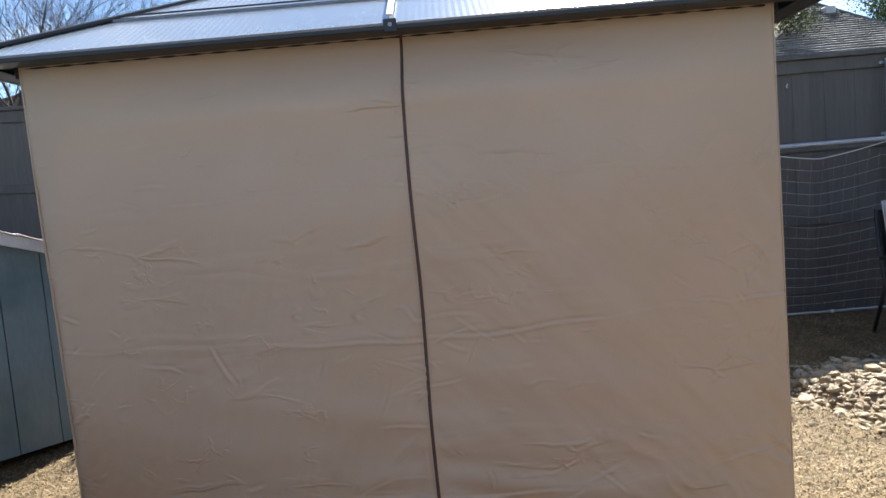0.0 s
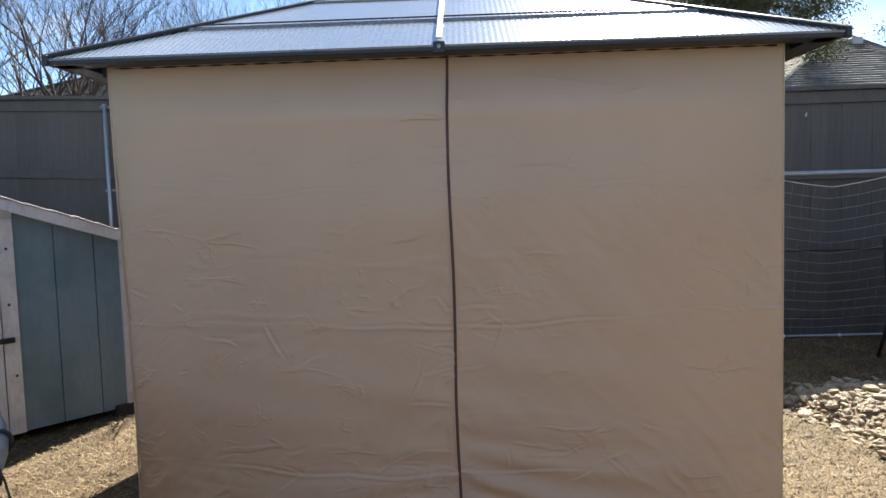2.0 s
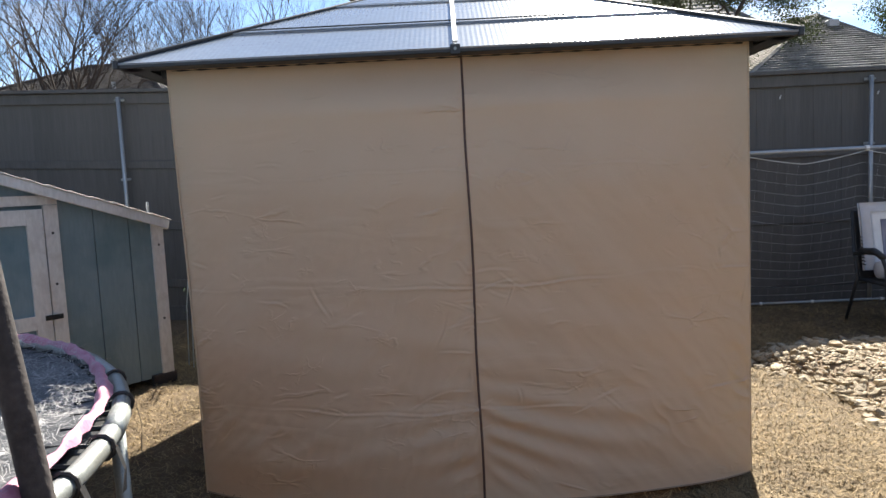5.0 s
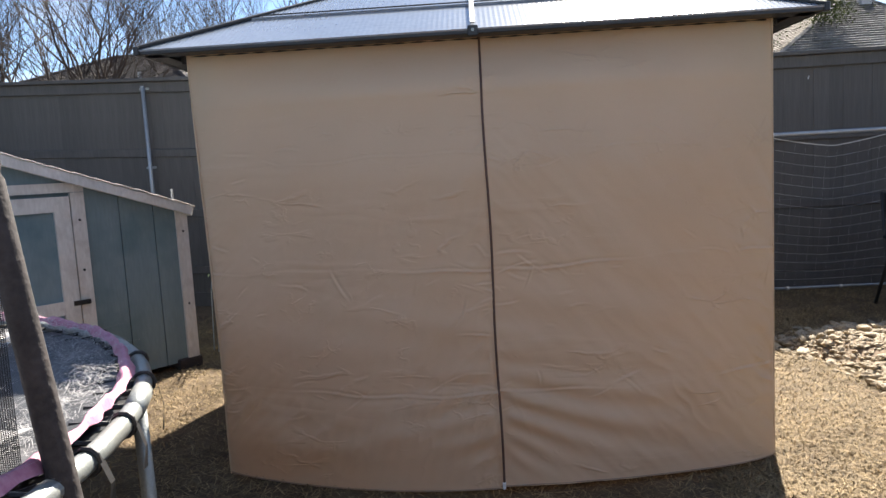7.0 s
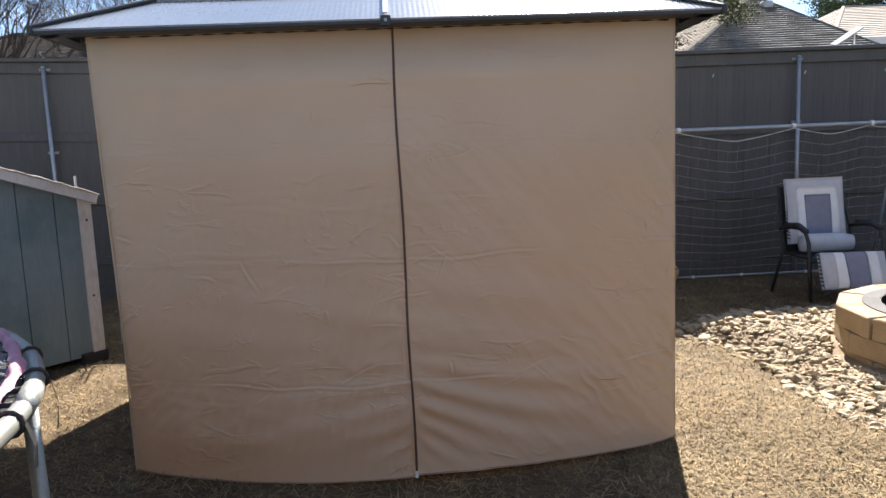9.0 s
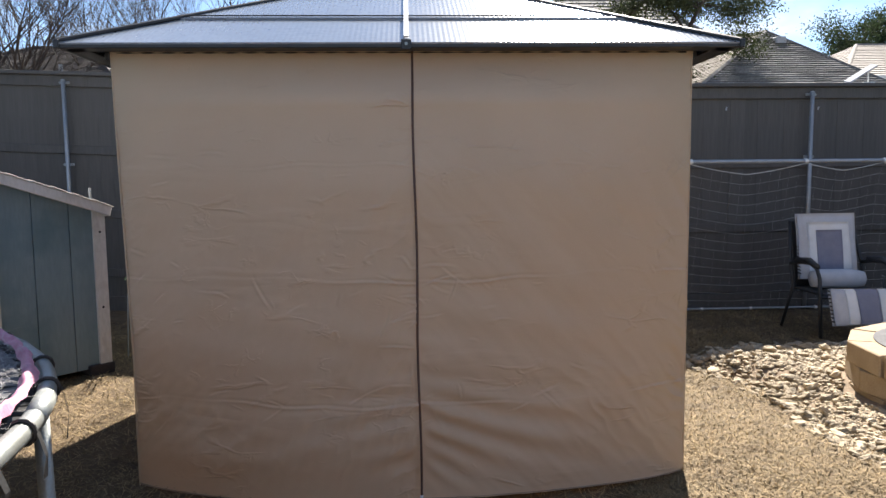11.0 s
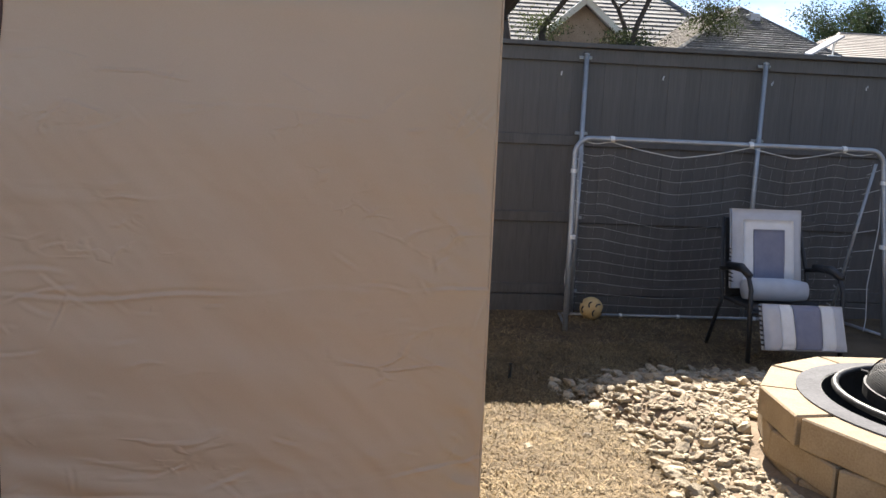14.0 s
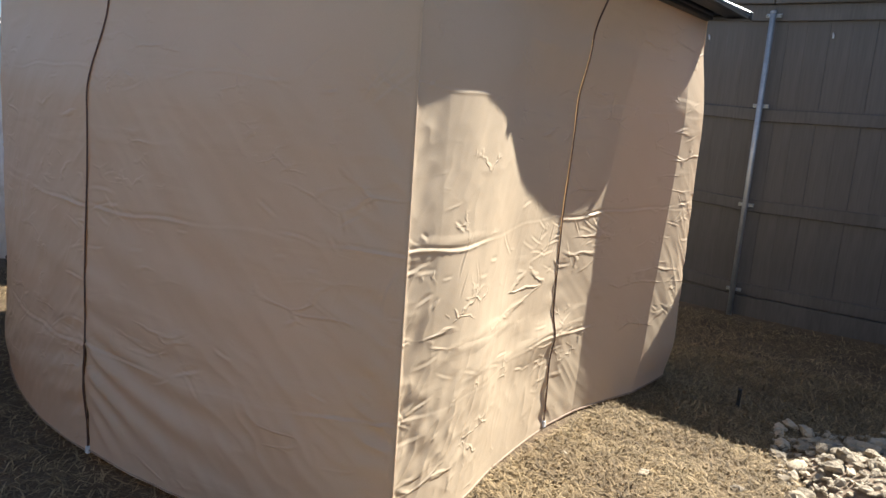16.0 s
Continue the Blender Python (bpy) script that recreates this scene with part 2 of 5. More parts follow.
PAD_BLUE = material("slate blue cushion cloth", (0.17, 0.18, 0.25), (0.23, 0.24, 0.31), 0.9, 12, 0.3, 260)
BALL = material("worn yellow ball skin", (0.50, 0.33, 0.13), (0.62, 0.43, 0.20), 0.6, 9, 0.3, 60)
ROPE = material("white cord", (0.55, 0.55, 0.53), (0.70, 0.70, 0.68), 0.85, 30, 0.2, 120)
NET = net_material("black enclosure net", (0.02, 0.02, 0.02), 0.0034, 0.40)
MESH = net_material("black spark screen", (0.05, 0.05, 0.05), 0.009, 0.34)


# ---- mesh helpers ----
class Shape:
    """Vertices and faces of one mesh."""

    def __init__(self):
        self.v, self.f = [], []

    def add(self, v, f):
        k = len(self.v)
        self.v.extend(tuple(p) for p in v)
        self.f.extend(tuple(i + k for i in q) for q in f)
        return self

    def box(self, lo, hi, c=0.004, m=None):
        """A box with chamfered edges."""
        c = min(c, *(abs(hi[i] - lo[i]) * 0.45 for i in range(3)))
        pts, index = [], {}
        for sx in (0, 1):
            for sy in (0, 1):
                for sz in (0, 1):
                    s = (sx, sy, sz)
                    for ax in range(3):
                        p = [hi[i] if s[i] else lo[i] for i in range(3)]
                        for i in range(3):
                            if i != ax:
                                p[i] += -c if s[i] else c
                        index[s, ax] = len(pts)
                        pts.append(Vector(p))
        faces = []
        centre = Vector([(lo[i] + hi[i]) / 2 for i in range(3)])
        for ax in range(3):
            b, d = (ax + 1) % 3, (ax + 2) % 3
            for side in (0, 1):
                q = []
                for pb, pd in ((0, 0), (1, 0), (1, 1), (0, 1)):
                    s = [0, 0, 0]
                    s[ax], s[b], s[d] = side, pb, pd
                    q.append(index[tuple(s), ax])
                faces.append(q)
            for pb in (0, 1):
                for pd in (0, 1):
                    q = []
                    for side, first in ((0, b), (0, d), (1, d), (1, b)):
                        s = [0, 0, 0]
                        s[ax], s[b], s[d] = side, pb, pd
                        q.append(index[tuple(s), first])
                    faces.append(q)
        for sx in (0, 1):
            for sy in (0, 1):
                for sz in (0, 1):
                    faces.append([index[(sx, sy, sz), ax] for ax in range(3)])
        out = []
        for q in faces:
            n = (pts[q[1]] - pts[q[0]]).cross(pts[q[2]] - pts[q[0]])
            mid = sum((pts[i] for i in q), Vector()) / len(q)
            out.append(q if n.dot(mid - centre) > 0 else q[::-1])
        if m is not None:
            pts = [m @ p for p in pts]
        return self.add(pts, out)

    def tube(self, points, radius, sides=8, closed=False):
        """A round bar along points; radius is one number or one for each point."""
        pts = [Vector(p) for p in points]
        n = len(pts)
        rad = radius if isinstance(radius, (list, tuple)) else [radius] * n
        v, f, side = [], [], None
        for i, p in enumerate(pts):
            a = pts[(i - 1) % n] if closed or i else p
            b = pts[(i + 1) % n] if closed or i < n - 1 else p
            d = (b - a).normalized()
            if side is None:
                side = d.orthogonal().normalized()
            else:
                side = side - d * side.dot(d)
                side = side.normalized() if side.length > 1e-6 else d.orthogonal().normalized()
            up = d.cross(side)
            for k in range(sides):
                ang = 2 * math.pi * k / sides
                v.append(p + (side * math.cos(ang) + up * math.sin(ang)) * rad[i])
        for i in range(n if closed else n - 1):
            j = (i + 1) % n
            for k in range(sides):
                l = (k + 1) % sides
                f.append((i * sides + k, i * sides + l, j * sides + l, j * sides + k))
        if not closed:
            f.append(tuple(range(sides))[::-1])
            f.append(tuple((n - 1) * sides + k for k in range(sides)))
        return self.add(v, f)

    def prism(self, outline, z0, z1, m=None):
        """An upright prism over a flat outline of (x, y), counter-clockwise."""
        n = len(outline)
        v = [Vector((x, y, z0)) for x, y in outline] + [Vector((x, y, z1)) for x, y in outline]
        if m is not None:
            v = [m @ p for p in v]
        f = [tuple(range(n))[::-1], tuple(range(n, 2 * n))]
        f += [(i, (i + 1) % n, n + (i + 1) % n, n + i) for i in range(n)]
        return self.add(v, f)

    def ball(self, centre, rx, ry, rz, rings=7, around=10, m=None):
        v = [Vector((0, 0, -1))]
        for i in range(1, rings):
            a = math.pi * i / rings
            v += [Vector((math.sin(a) * math.cos(2 * math.pi * k / around), math.sin(a) * math.sin(2 * math.pi * k / around), -math.cos(a))) for k in range(around)]
        v.append(Vector((0, 0, 1)))
        f = [(0, 1 + (k + 1) % around, 1 + k) for k in range(around)]
        for i in range(rings - 2):
            for k in range(around):
                a, b = 1 + i * around + k, 1 + i * around + (k + 1) % around
                f.append((a, b, b + around, a + around))
        last, base = len(v) - 1, 1 + (rings - 2) * around
        f += [(base + k, base + (k + 1) % around, last) for k in range(around)]
        v = [Vector((p.x * rx, p.y * ry, p.z * rz)) for p in v]
        v = [(m @ p if m is not None else p) + Vector(centre) for p in v]
        return self.add(v, f)

    def mesh(self, name, smooth=False):
        me = bpy.data.meshes.new(name)
        me.from_pydata(self.v, [], self.f)
        if smooth:
            me.polygons.foreach_set("use_smooth", [True] * len(me.polygons))
        me.update()
        return me


def part(name, shape, mat, parent=None, label="", smooth=False, kind=""):
    """One mesh object, linked under its thing or part."""
    me = shape if isinstance(shape, bpy.types.Mesh) else shape.mesh(name, smooth)
    if not me.materials:
        me.materials.append(mat)
    ob = new(name, me)
    if parent is not None:
        ob.parent = parent
    return tagged(ob, label=label, kind=kind)


def thing(name, label, category, group="", kind="", at=None):
    ob = new(name)
    ob.empty_display_size = 0.1
    if at is not None:
        ob.matrix_world = at
    return tagged(ob, label, category, group, kind)


def grid_mesh(name, pts, cols, rows, smooth=True, uv=None):
    """A sheet from cols x rows points, given row by row as an array."""
    idx = np.arange(cols * rows).reshape(rows, cols)
    quads = np.stack([idx[:-1, :-1], idx[:-1, 1:], idx[1:, 1:], idx[1:, :-1]], -1).reshape(-1, 4)
    me = bpy.data.meshes.new(name)
    me.from_pydata(pts.tolist(), [], quads.tolist())
    if smooth:
        me.polygons.foreach_set("use_smooth", [True] * len(me.polygons))
    if uv is not None:
        layer = me.uv_layers.new(name="UVMap")
        layer.data.foreach_set("uv", uv[quads.reshape(-1)].reshape(-1))
    me.update()
    return me


def smooth_noise(a, b, seed, octaves=3):
    """Soft random waves over two coordinates, about -1 to 1."""
    g = np.random.RandomState(seed)
    out = np.zeros_like(a)
    for o in range(octaves):
        for _ in range(5):
            k = g.uniform(-1, 1, 2) * 2.0 ** o * 4.0
            out += np.sin(a * k[0] + b * k[1] + g.uniform(0, 6.28)) / (5 * 1.6 ** o) * 1.6
    return out


# ---- ground ----
def rise(x, y):
    """Small unevenness of the lawn."""
    return 0.008 * math.sin(1.7 * x + 0.6) * math.cos(1.3 * y) + 0.005 * math.sin(4.1 * x + 2.3 * y)


gx = np.concatenate([[-400, -120, -45, -20], np.linspace(-10, 10, 101), [20, 45, 120, 400]])
gy = np.concatenate([[-400, -120, -45, -20], np.linspace(-8, 12, 101), [20, 45, 120, 400]])
GX, GY = np.meshgrid(gx, gy)
near = (np.abs(GX) <= 10) & (GY >= -8) & (GY <= 12)
GZ = np.where(near, 0.008 * np.sin(1.7 * GX + 0.6) * np.cos(1.3 * GY) + 0.005 * np.sin(4.1 * GX + 2.3 * GY), 0.0)
ground = part("ground", grid_mesh("ground", np.stack([GX, GY, GZ], -1).reshape(-1, 3), len(gx), len(gy)), LAWN)
tagged(ground, "dormant straw-coloured lawn with bare patches", "lawn", kind="structure")

# blades of dry grass, lying and standing
g = np.random.RandomState(4)
BLADES = 300000
bx = np.concatenate([g.uniform(-3.4, 4.6, BLADES * 5 // 10), g.uniform(0.9, 3.0, BLADES * 5 // 10)])
by = np.concatenate([g.uniform(1.6, 7.0, BLADES * 5 // 10), g.uniform(2.0, 6.0, BLADES * 5 // 10)])
keep = (np.hypot(bx - 3.34, by - 3.55) > 0.86) & ~((bx > -1.3) & (bx < 1.18) & (by > 3.0) & (by < 5.2))
patch = smooth_noise(bx * 0.9, by * 0.9, 11) + g.uniform(-0.9, 0.9, len(bx))
keep &= patch > -1.15
keep &= g.uniform(0, 1, len(bx)) < np.clip((by - 1.6) / 0.9, 0, 1) * np.clip((4.6 - bx) / 0.8, 0, 1) * np.clip((bx + 3.4) / 0.8, 0, 1)
bx, by = bx[keep], by[keep]
n = len(bx)
ang, lean = g.uniform(0, 6.283, n), g.uniform(0.05, 1.0, n) ** 1.8
length, width = g.uniform(0.02, 0.09, n), g.uniform(0.001, 0.0032, n)
bz = 0.008 * np.sin(1.7 * bx + 0.6) * np.cos(1.3 * by) + 0.005 * np.sin(4.1 * bx + 2.3 * by)
dx, dy = np.cos(ang), np.sin(ang)
flat, up = length * np.cos(lean * 0.9), length * np.sin(lean * 0.9) * 0.55
foot = np.stack([bx, by, bz + 0.001], -1)
across = np.stack([-dy * width, dx * width, np.zeros(n)], -1)
mid = foot + np.stack([dx * flat * 0.55, dy * flat * 0.55, up * 0.75], -1)
tip = foot + np.stack([dx * flat, dy * flat, up * 0.8 + 0.002], -1)
bv = np.stack([foot - across, foot + across, mid + across, mid - across, tip], 1).reshape(-1, 3)
base = np.arange(n) * 5
bf = [(b, b + 1, b + 2, b + 3) for b in base.tolist()] + [(b + 3, b + 2, b + 4) for b in base.tolist()]
me = bpy.data.meshes.new("grass")
me.from_pydata(bv.tolist(), [], bf)
grass = part("grass", me, STRAW)
tagged(grass, "short dry straw-coloured grass blades and clippings", "grass", kind="stuff")


# ---- gazebo with a hipped polycarbonate roof ----
XL, XR, YF, YB, ZT = -1.365, 1.235, 2.90, 5.235, 1.985
EL, ER, EF, EB = -1.546, 1.412, 2.782, 5.355
CX, CY, ZA = (EL + ER) / 2, (EF + EB) / 2, ZT + 0.61
gazebo = thing("gazebo", "hardtop gazebo with grey polycarbonate roof and charcoal frame", "gazebo")
corners = [Vector((EL, EF, ZT)), Vector((ER, EF, ZT)), Vector((ER, EB, ZT)), Vector((EL, EB, ZT))]
apex = Vector((CX, CY, ZA))
# fluted sheets, three courses a side
for i in range(4):
    a, b = corners[i], corners[(i + 1) % 4]
    mid_edge = (a + b) / 2
    along = (b - a).normalized()
    up_slope = (apex - mid_edge)
    normal = along.cross(up_slope).normalized()
    for t0, t1 in ((0.0, 0.295), (0.295, 0.60), (0.60, 0.93)):
        for half in (0, 1):
            s = Shape()
            lift = normal * (0.012 if t0 == 0 else 0.02 if t0 < 0.5 else 0.028)
            e0, e1 = (a, mid_edge) if half == 0 else (mid_edge, b)
            l0, l1 = e0.lerp(apex, t0 - (0.012 if t0 else 0)), e1.lerp(apex, t0 - (0.012 if t0 else 0))
            h0, h1 = e0.lerp(apex, t1), e1.lerp(apex, t1)
            gap = along * 0.012
            # flutes run up the slope
            pitch, bottom = 0.0115, (l1 - l0).length
            u0, u1 = (l0 - mid_edge).dot(along), (l1 - mid_edge).dot(along)
            k0, k1 = (h0 - mid_edge).dot(along), (h1 - mid_edge).dot(along)
            low, high = t0 - (0.012 if t0 else 0), t1
            count = max(2, int(bottom / pitch))
            v, f = [], []
            for k in range(count + 1):
                u = u0 + (u1 - u0) * k / count
                # where this flute leaves the triangle
                if k0 <= u <= k1:
                    top = high
                else:
                    edge_u = (e0 - mid_edge).dot(along) if u < k0 else (e1 - mid_edge).dot(along)
                    top = 1 - u / edge_u if abs(edge_u) > 1e-6 else high
                top = max(low + 0.001, min(high, top))
                h = 0.0004 if k % 2 else 0.0
                p0 = mid_edge + along * u + up_slope * low + lift + normal * h
                p1 = mid_edge + along * u + up_slope * top + lift + normal * h
                v += [p0, p1, p0 - normal * 0.008, p1 - normal * 0.008]
            for k in range(count):
                c = k * 4
                f += [(c, c + 4, c + 5, c + 1), (c + 2, c + 3, c + 7, c + 6), (c, c + 2, c + 6, c + 4), (c + 1, c + 5, c + 7, c + 3)]
            part("roof_panel", s.add(v, f), POLY, gazebo)
        if t0:
            s = Shape()
            s.tube([a.lerp(apex, t0) + normal * 0.026, b.lerp(apex, t0) + normal * 0.026], 0.0035, 6)
            part("joint_strip", s, CHARCOAL, gazebo)
    # eave beam, fascia and soffit
    inward = Vector((-along.y, along.x, 0))
    m = Matrix.Translation(a) @ Matrix(((along.x, inward.x, 0, 0), (along.y, inward.y, 0, 0), (0, 0, 1, 0), (0, 0, 0, 1)))
    length = (b - a).length
    part("fascia", Shape().box((0.002, 0, -0.011), (length - 0.002, 0.02, 0.012), 0.003, m), CHARCOAL, gazebo)
    part("soffit", Shape().box((0.022, 0.0205, -0.010), (length - 0.022, 0.100, 0.0), 0.002, m), CHARCOAL, gazebo)
    part("beam", Shape().box((0.16, 0.135, -0.035), (length - 0.16, 0.19, 0.03), 0.004, m), CHARCOAL, gazebo)
    part("curtain_rail", Shape().tube([a + inward * 0.126 + along * 0.2 + Vector((0, 0, -0.012)), b + inward * 0.126 - along * 0.2 + Vector((0, 0, -0.012))], 0.009, 8), CHARCOAL, gazebo)
    # hip bar and rafter
    part("hip_bar", Shape().tube([a + Vector((0, 0, 0.02)), a.lerp(apex, 0.95) + Vector((0, 0, 0.030))], 0.010, 6), CHARCOAL, gazebo)
    foot_mid = mid_edge + normal * 0.033
    part("rafter_cover", Shape().box((-0.011, 0, 0), (0.011, (apex - mid_edge).length * 0.94, 0.007), 0.002,
         Matrix.Translation(foot_mid) @ Matrix((along, up_slope.normalized(), normal)).transposed().to_4x4()), RIDGE, gazebo, "pale cover strip over the rafter")
    br = Shape().box((-0.022, -0.008, -0.02), (0.022, 0.006, 0.024), 0.003, Matrix.Translation(mid_edge) @ Matrix((along, inward, Vector((0, 0, 1)))).transposed().to_4x4())
    bracket = part("bracket", br, CHARCOAL, gazebo)
    part("bolt", Shape().tube([mid_edge - inward * 0.008 + Vector((0, 0, 0.004)), mid_edge - inward * 0.014 + Vector((0, 0, 0.004))], 0.007, 8), STEEL, bracket)
    part("corner_cap", Shape().box((-0.010, -0.010, -0.014), (0.014, 0.014, 0.026), 0.004, Matrix.Translation(a)), CHARCOAL, gazebo)
part("top_cap", Shape().box((CX - 0.13, CY - 0.12, ZA - 0.05), (CX + 0.13, CY + 0.12, ZA + 0.06), 0.02), CHARCOAL, gazebo)
for px, py in ((XL + 0.09, YF + 0.09), (XR - 0.09, YF + 0.09), (XR - 0.17, YB - 0.10), (XL + 0.09, YB - 0.09)):
    part("post", Shape().box((px - 0.035, py - 0.035, 0.0), (px + 0.035, py + 0.035, ZT - 0.01), 0.005), CHARCOAL, gazebo)


# ---- curtains ----
def sharp(q):
    """Cross-section of a pressed fold: a crisp crest beside a shallow trough."""
    return np.exp(-np.abs(q) * 1.1) - 0.65 * np.exp(-((q - 2.3) / 1.3) ** 2)


def creases(u, z, seed, amp, rough, slack, lean=0.62):
    """Fold marks of a sheet that was packed away: broken level folds, crow's-feet, crumples and slack diagonals."""
    r = np.random.RandomState(seed)
    d = np.zeros_like(u)
    lo, hi = u.min(), u.max()
    for zf, a in ((1.46, 0.5), (0.98, 1.15), (0.44, 0.9)):
        wob = 0.010 * np.sin(u * 5 + r.uniform(0, 6)) + 0.005 * np.sin(u * 17 + r.uniform(0, 6))
        gate = np.clip(0.45 + 1.2 * np.sin(u * r.uniform(3, 6) + r.uniform(0, 6)), 0.12, 1)
        d += amp * a * gate * sharp((z - zf - wob) / 0.0042)
    for _ in range(70):
        zc = r.choice((1.46, 0.98, 0.90, 0.86, 0.47, 0.40)) + r.normal(0, 0.06)
        uc = r.choice((lo + abs(r.normal(0, 0.16)), hi - abs(r.normal(0, 0.16)), r.uniform(lo, hi)))
        ln, th = r.uniform(0.015, 0.075), r.normal(0.1, 0.55)
        near = (np.abs(u - uc) < 0.2) & (np.abs(z - zc) < 0.2)
        du, dz = u[near] - uc, z[near] - zc
        s, q = du * math.cos(th) + dz * math.sin(th), -du * math.sin(th) + dz * math.cos(th)
        q = (q + 0.12 * s * s / ln * r.uniform(-1, 1)) / r.uniform(0.0026, 0.005)
        d[near] += amp * r.uniform(0.25, 0.75) * np.exp(-(s / ln) ** 4) * sharp(q)
    # long soft pulls rising towards one corner
    th = lean
    a, b = u * math.cos(th) + z * math.sin(th), -u * math.sin(th) + z * math.cos(th)
    drop = np.clip((1.86 - z) / 0.5, 0, 1)
    d += drop * slack * 0.0022 * smooth_noise(a * 1.3, b * 9.0, seed + 40, 2)
    d += drop * slack * 0.0011 * smooth_noise(a * 2.6 + 3, b * 19.0, seed + 50, 2) * np.clip(0.4 + smooth_noise(u, z, seed + 60, 1), 0, 1)
    # crumpled patches with crisp valleys
    patch = np.clip(0.25 + rough + smooth_noise(u * 0.9, z * 0.9, seed + 70, 2), 0, 1) * np.clip((1.7 - z) / 0.5, 0.05, 1)
    edge = np.exp(-((u - lo) / 0.10) ** 2) + np.exp(-((hi - u) / 0.12) ** 2) + 1.1 * np.exp(-((z - 0.34) / 0.20) ** 2)
    fold = -np.abs(smooth_noise(a * 3.2, b * 8.5, seed + 80, 3)) * 0.7 - np.abs(smooth_noise(u * 6 + 5, z * 6, seed + 81, 2)) * 0.3
    d += (0.0022 + 0.007 * rough) * patch * (0.35 + edge) * fold * np.clip((u - lo) / 0.02, 0, 1) * np.clip((hi - u) / 0.02, 0, 1)
    return d


def knots(x, at, value):
    """A soft curve through a few values."""
    x, at, value = np.asarray(x), np.array(at), np.array(value)
    i = np.clip(np.searchsorted(at, x) - 1, 0, len(at) - 2)
    t = np.clip((x - at[i]) / (at[i + 1] - at[i]), 0, 1)
    return value[i] + (value[i + 1] - value[i]) * t * t * (3 - 2 * t)


def blow_front(u, z):
    """Outward bulge of the front curtain near the ground."""
    x = u
    side = np.clip((x - XL) / 0.3, 0, 1) * np.clip((XR - x) / 0.3, 0, 1)
    ridge = z - 0.27 - 0.06 * np.sin(x * 2.2 + 0.4)
    belly = (0.018 - 0.012 * np.sin((x + 0.2) * 1.9)) * np.exp(-(ridge / np.where(ridge > 0, 0.17, 0.105)) ** 2)
    across = np.clip((x - XL) / (XR - XL), 0, 1)
    sail = 0.285 * np.sin(across * math.pi) ** 0.68 * knots(z, (0.0, 0.6, 1.35, 1.72, 1.975), (1.08, 1.05, 0.96, 0.66, 0.0))
    # flutes that fan out from the lower zip, and long level waves over the foot
    off = x + 0.03
    fan = np.sin(40 * (z - 0.43 + 0.27 * np.abs(off)) / (0.55 + 0.75 * np.abs(off)) + 2 * np.sin(off * 3))
    ripple = 0.0095 * fan * np.exp(-((z - 0.36 + 0.06 * off) / 0.19) ** 2) * knots(off, (-0.95, -0.35, -0.07, 0.0, 0.07, 0.5, 1.05), (0, 0.35, 0.45, 0.05, 1, 0.9, 0))
    ripple = ripple + 0.004 * np.sin(z * 30 + 4 * np.sin(x * 1.3) + x * 2) * np.exp(-((z - 0.75) / 0.22) ** 2) * knots(x, (-1.2, -0.8, -0.12, -0.03, 0.06, 0.7, 1.1), (0.2, 0.6, 1, 0.05, 1, 0.8, 0))
    return sail + side * (belly + ripple) + 0.005 * smooth_noise(x * 0.8, z * 0.8, 21) * np.clip((1.95 - z) / 0.3, 0, 1)


def blow_side(u, z):
    """The right-hand curtain is drawn evenly into a hollow behind its middle and comes out again to the rear post."""
    s = np.clip((u - YF) / (YB - YF), 0, 1)
    puff = 0.030 * knots(s, (0, 0.14, 0.18, 0.34), (0, 1, 1, 0)) * knots(z, (0, 0.5, 1.5, 1.985), (0.2, 0.8, 1, 0.0))
    front = np.clip((s - 0.06) / 0.46, 0, 1)
    front = 0.55 * front + 0.45 * front * front * (3 - 2 * front)
    turn = 0.665 + 0.05 * (z - 0.9)
    rear = np.where(s < turn, 1 - 0.16 * np.clip((s - 0.52) / (turn - 0.52), 0, 1), 0.84 * (1 - np.clip((s - turn) / 0.19, 0, 1)))
    hang = knots(z, (0, 0.5, 0.95, 1.45, 1.72, 1.985), (0.125, 0.130, 0.132, 0.112, 0.070, 0))
    hollow = np.where(s < 0.52, front * (1 + 0.12 * np.sin(front * math.pi)), rear)
    crest = knots(s, (0.68, 0.982, 1), (0, 0.070, 0)) * knots(z, (0, 0.25, 1.4, 1.985), (0.4, 1, 0.9, 0))
    fold = 0.020 * np.exp(-((z - 0.45 - 0.12 * (s - 0.5)) / 0.07) ** 2) * knots(s, (0.25, 0.5, 0.62), (0, 1, 0))
    loose = 0.006 * smooth_noise(u * 1.2, z * 1.2, 33) * np.clip((1.95 - z) / 0.4, 0, 1) * np.clip(s * 12, 0, 1) * np.clip((0.5 - s) * 6, 0, 1)
    return puff + crest - hollow * hang + fold + loose


def blow_none(u, z):
    return 0.008 * smooth_noise(u, z, 5) * np.clip((1.95 - z) / 0.3, 0, 1)


def blow_left(u, z):
    """The left curtain is drawn in where it meets the front one."""
    pull = np.clip((u - (YB - YF) + 0.5) / 0.5, 0, 1) ** 2
    return blow_none(u, z) * (1 - pull) - 0.045 * pull * np.clip((1.9 - z) / 1.3, 0, 1)


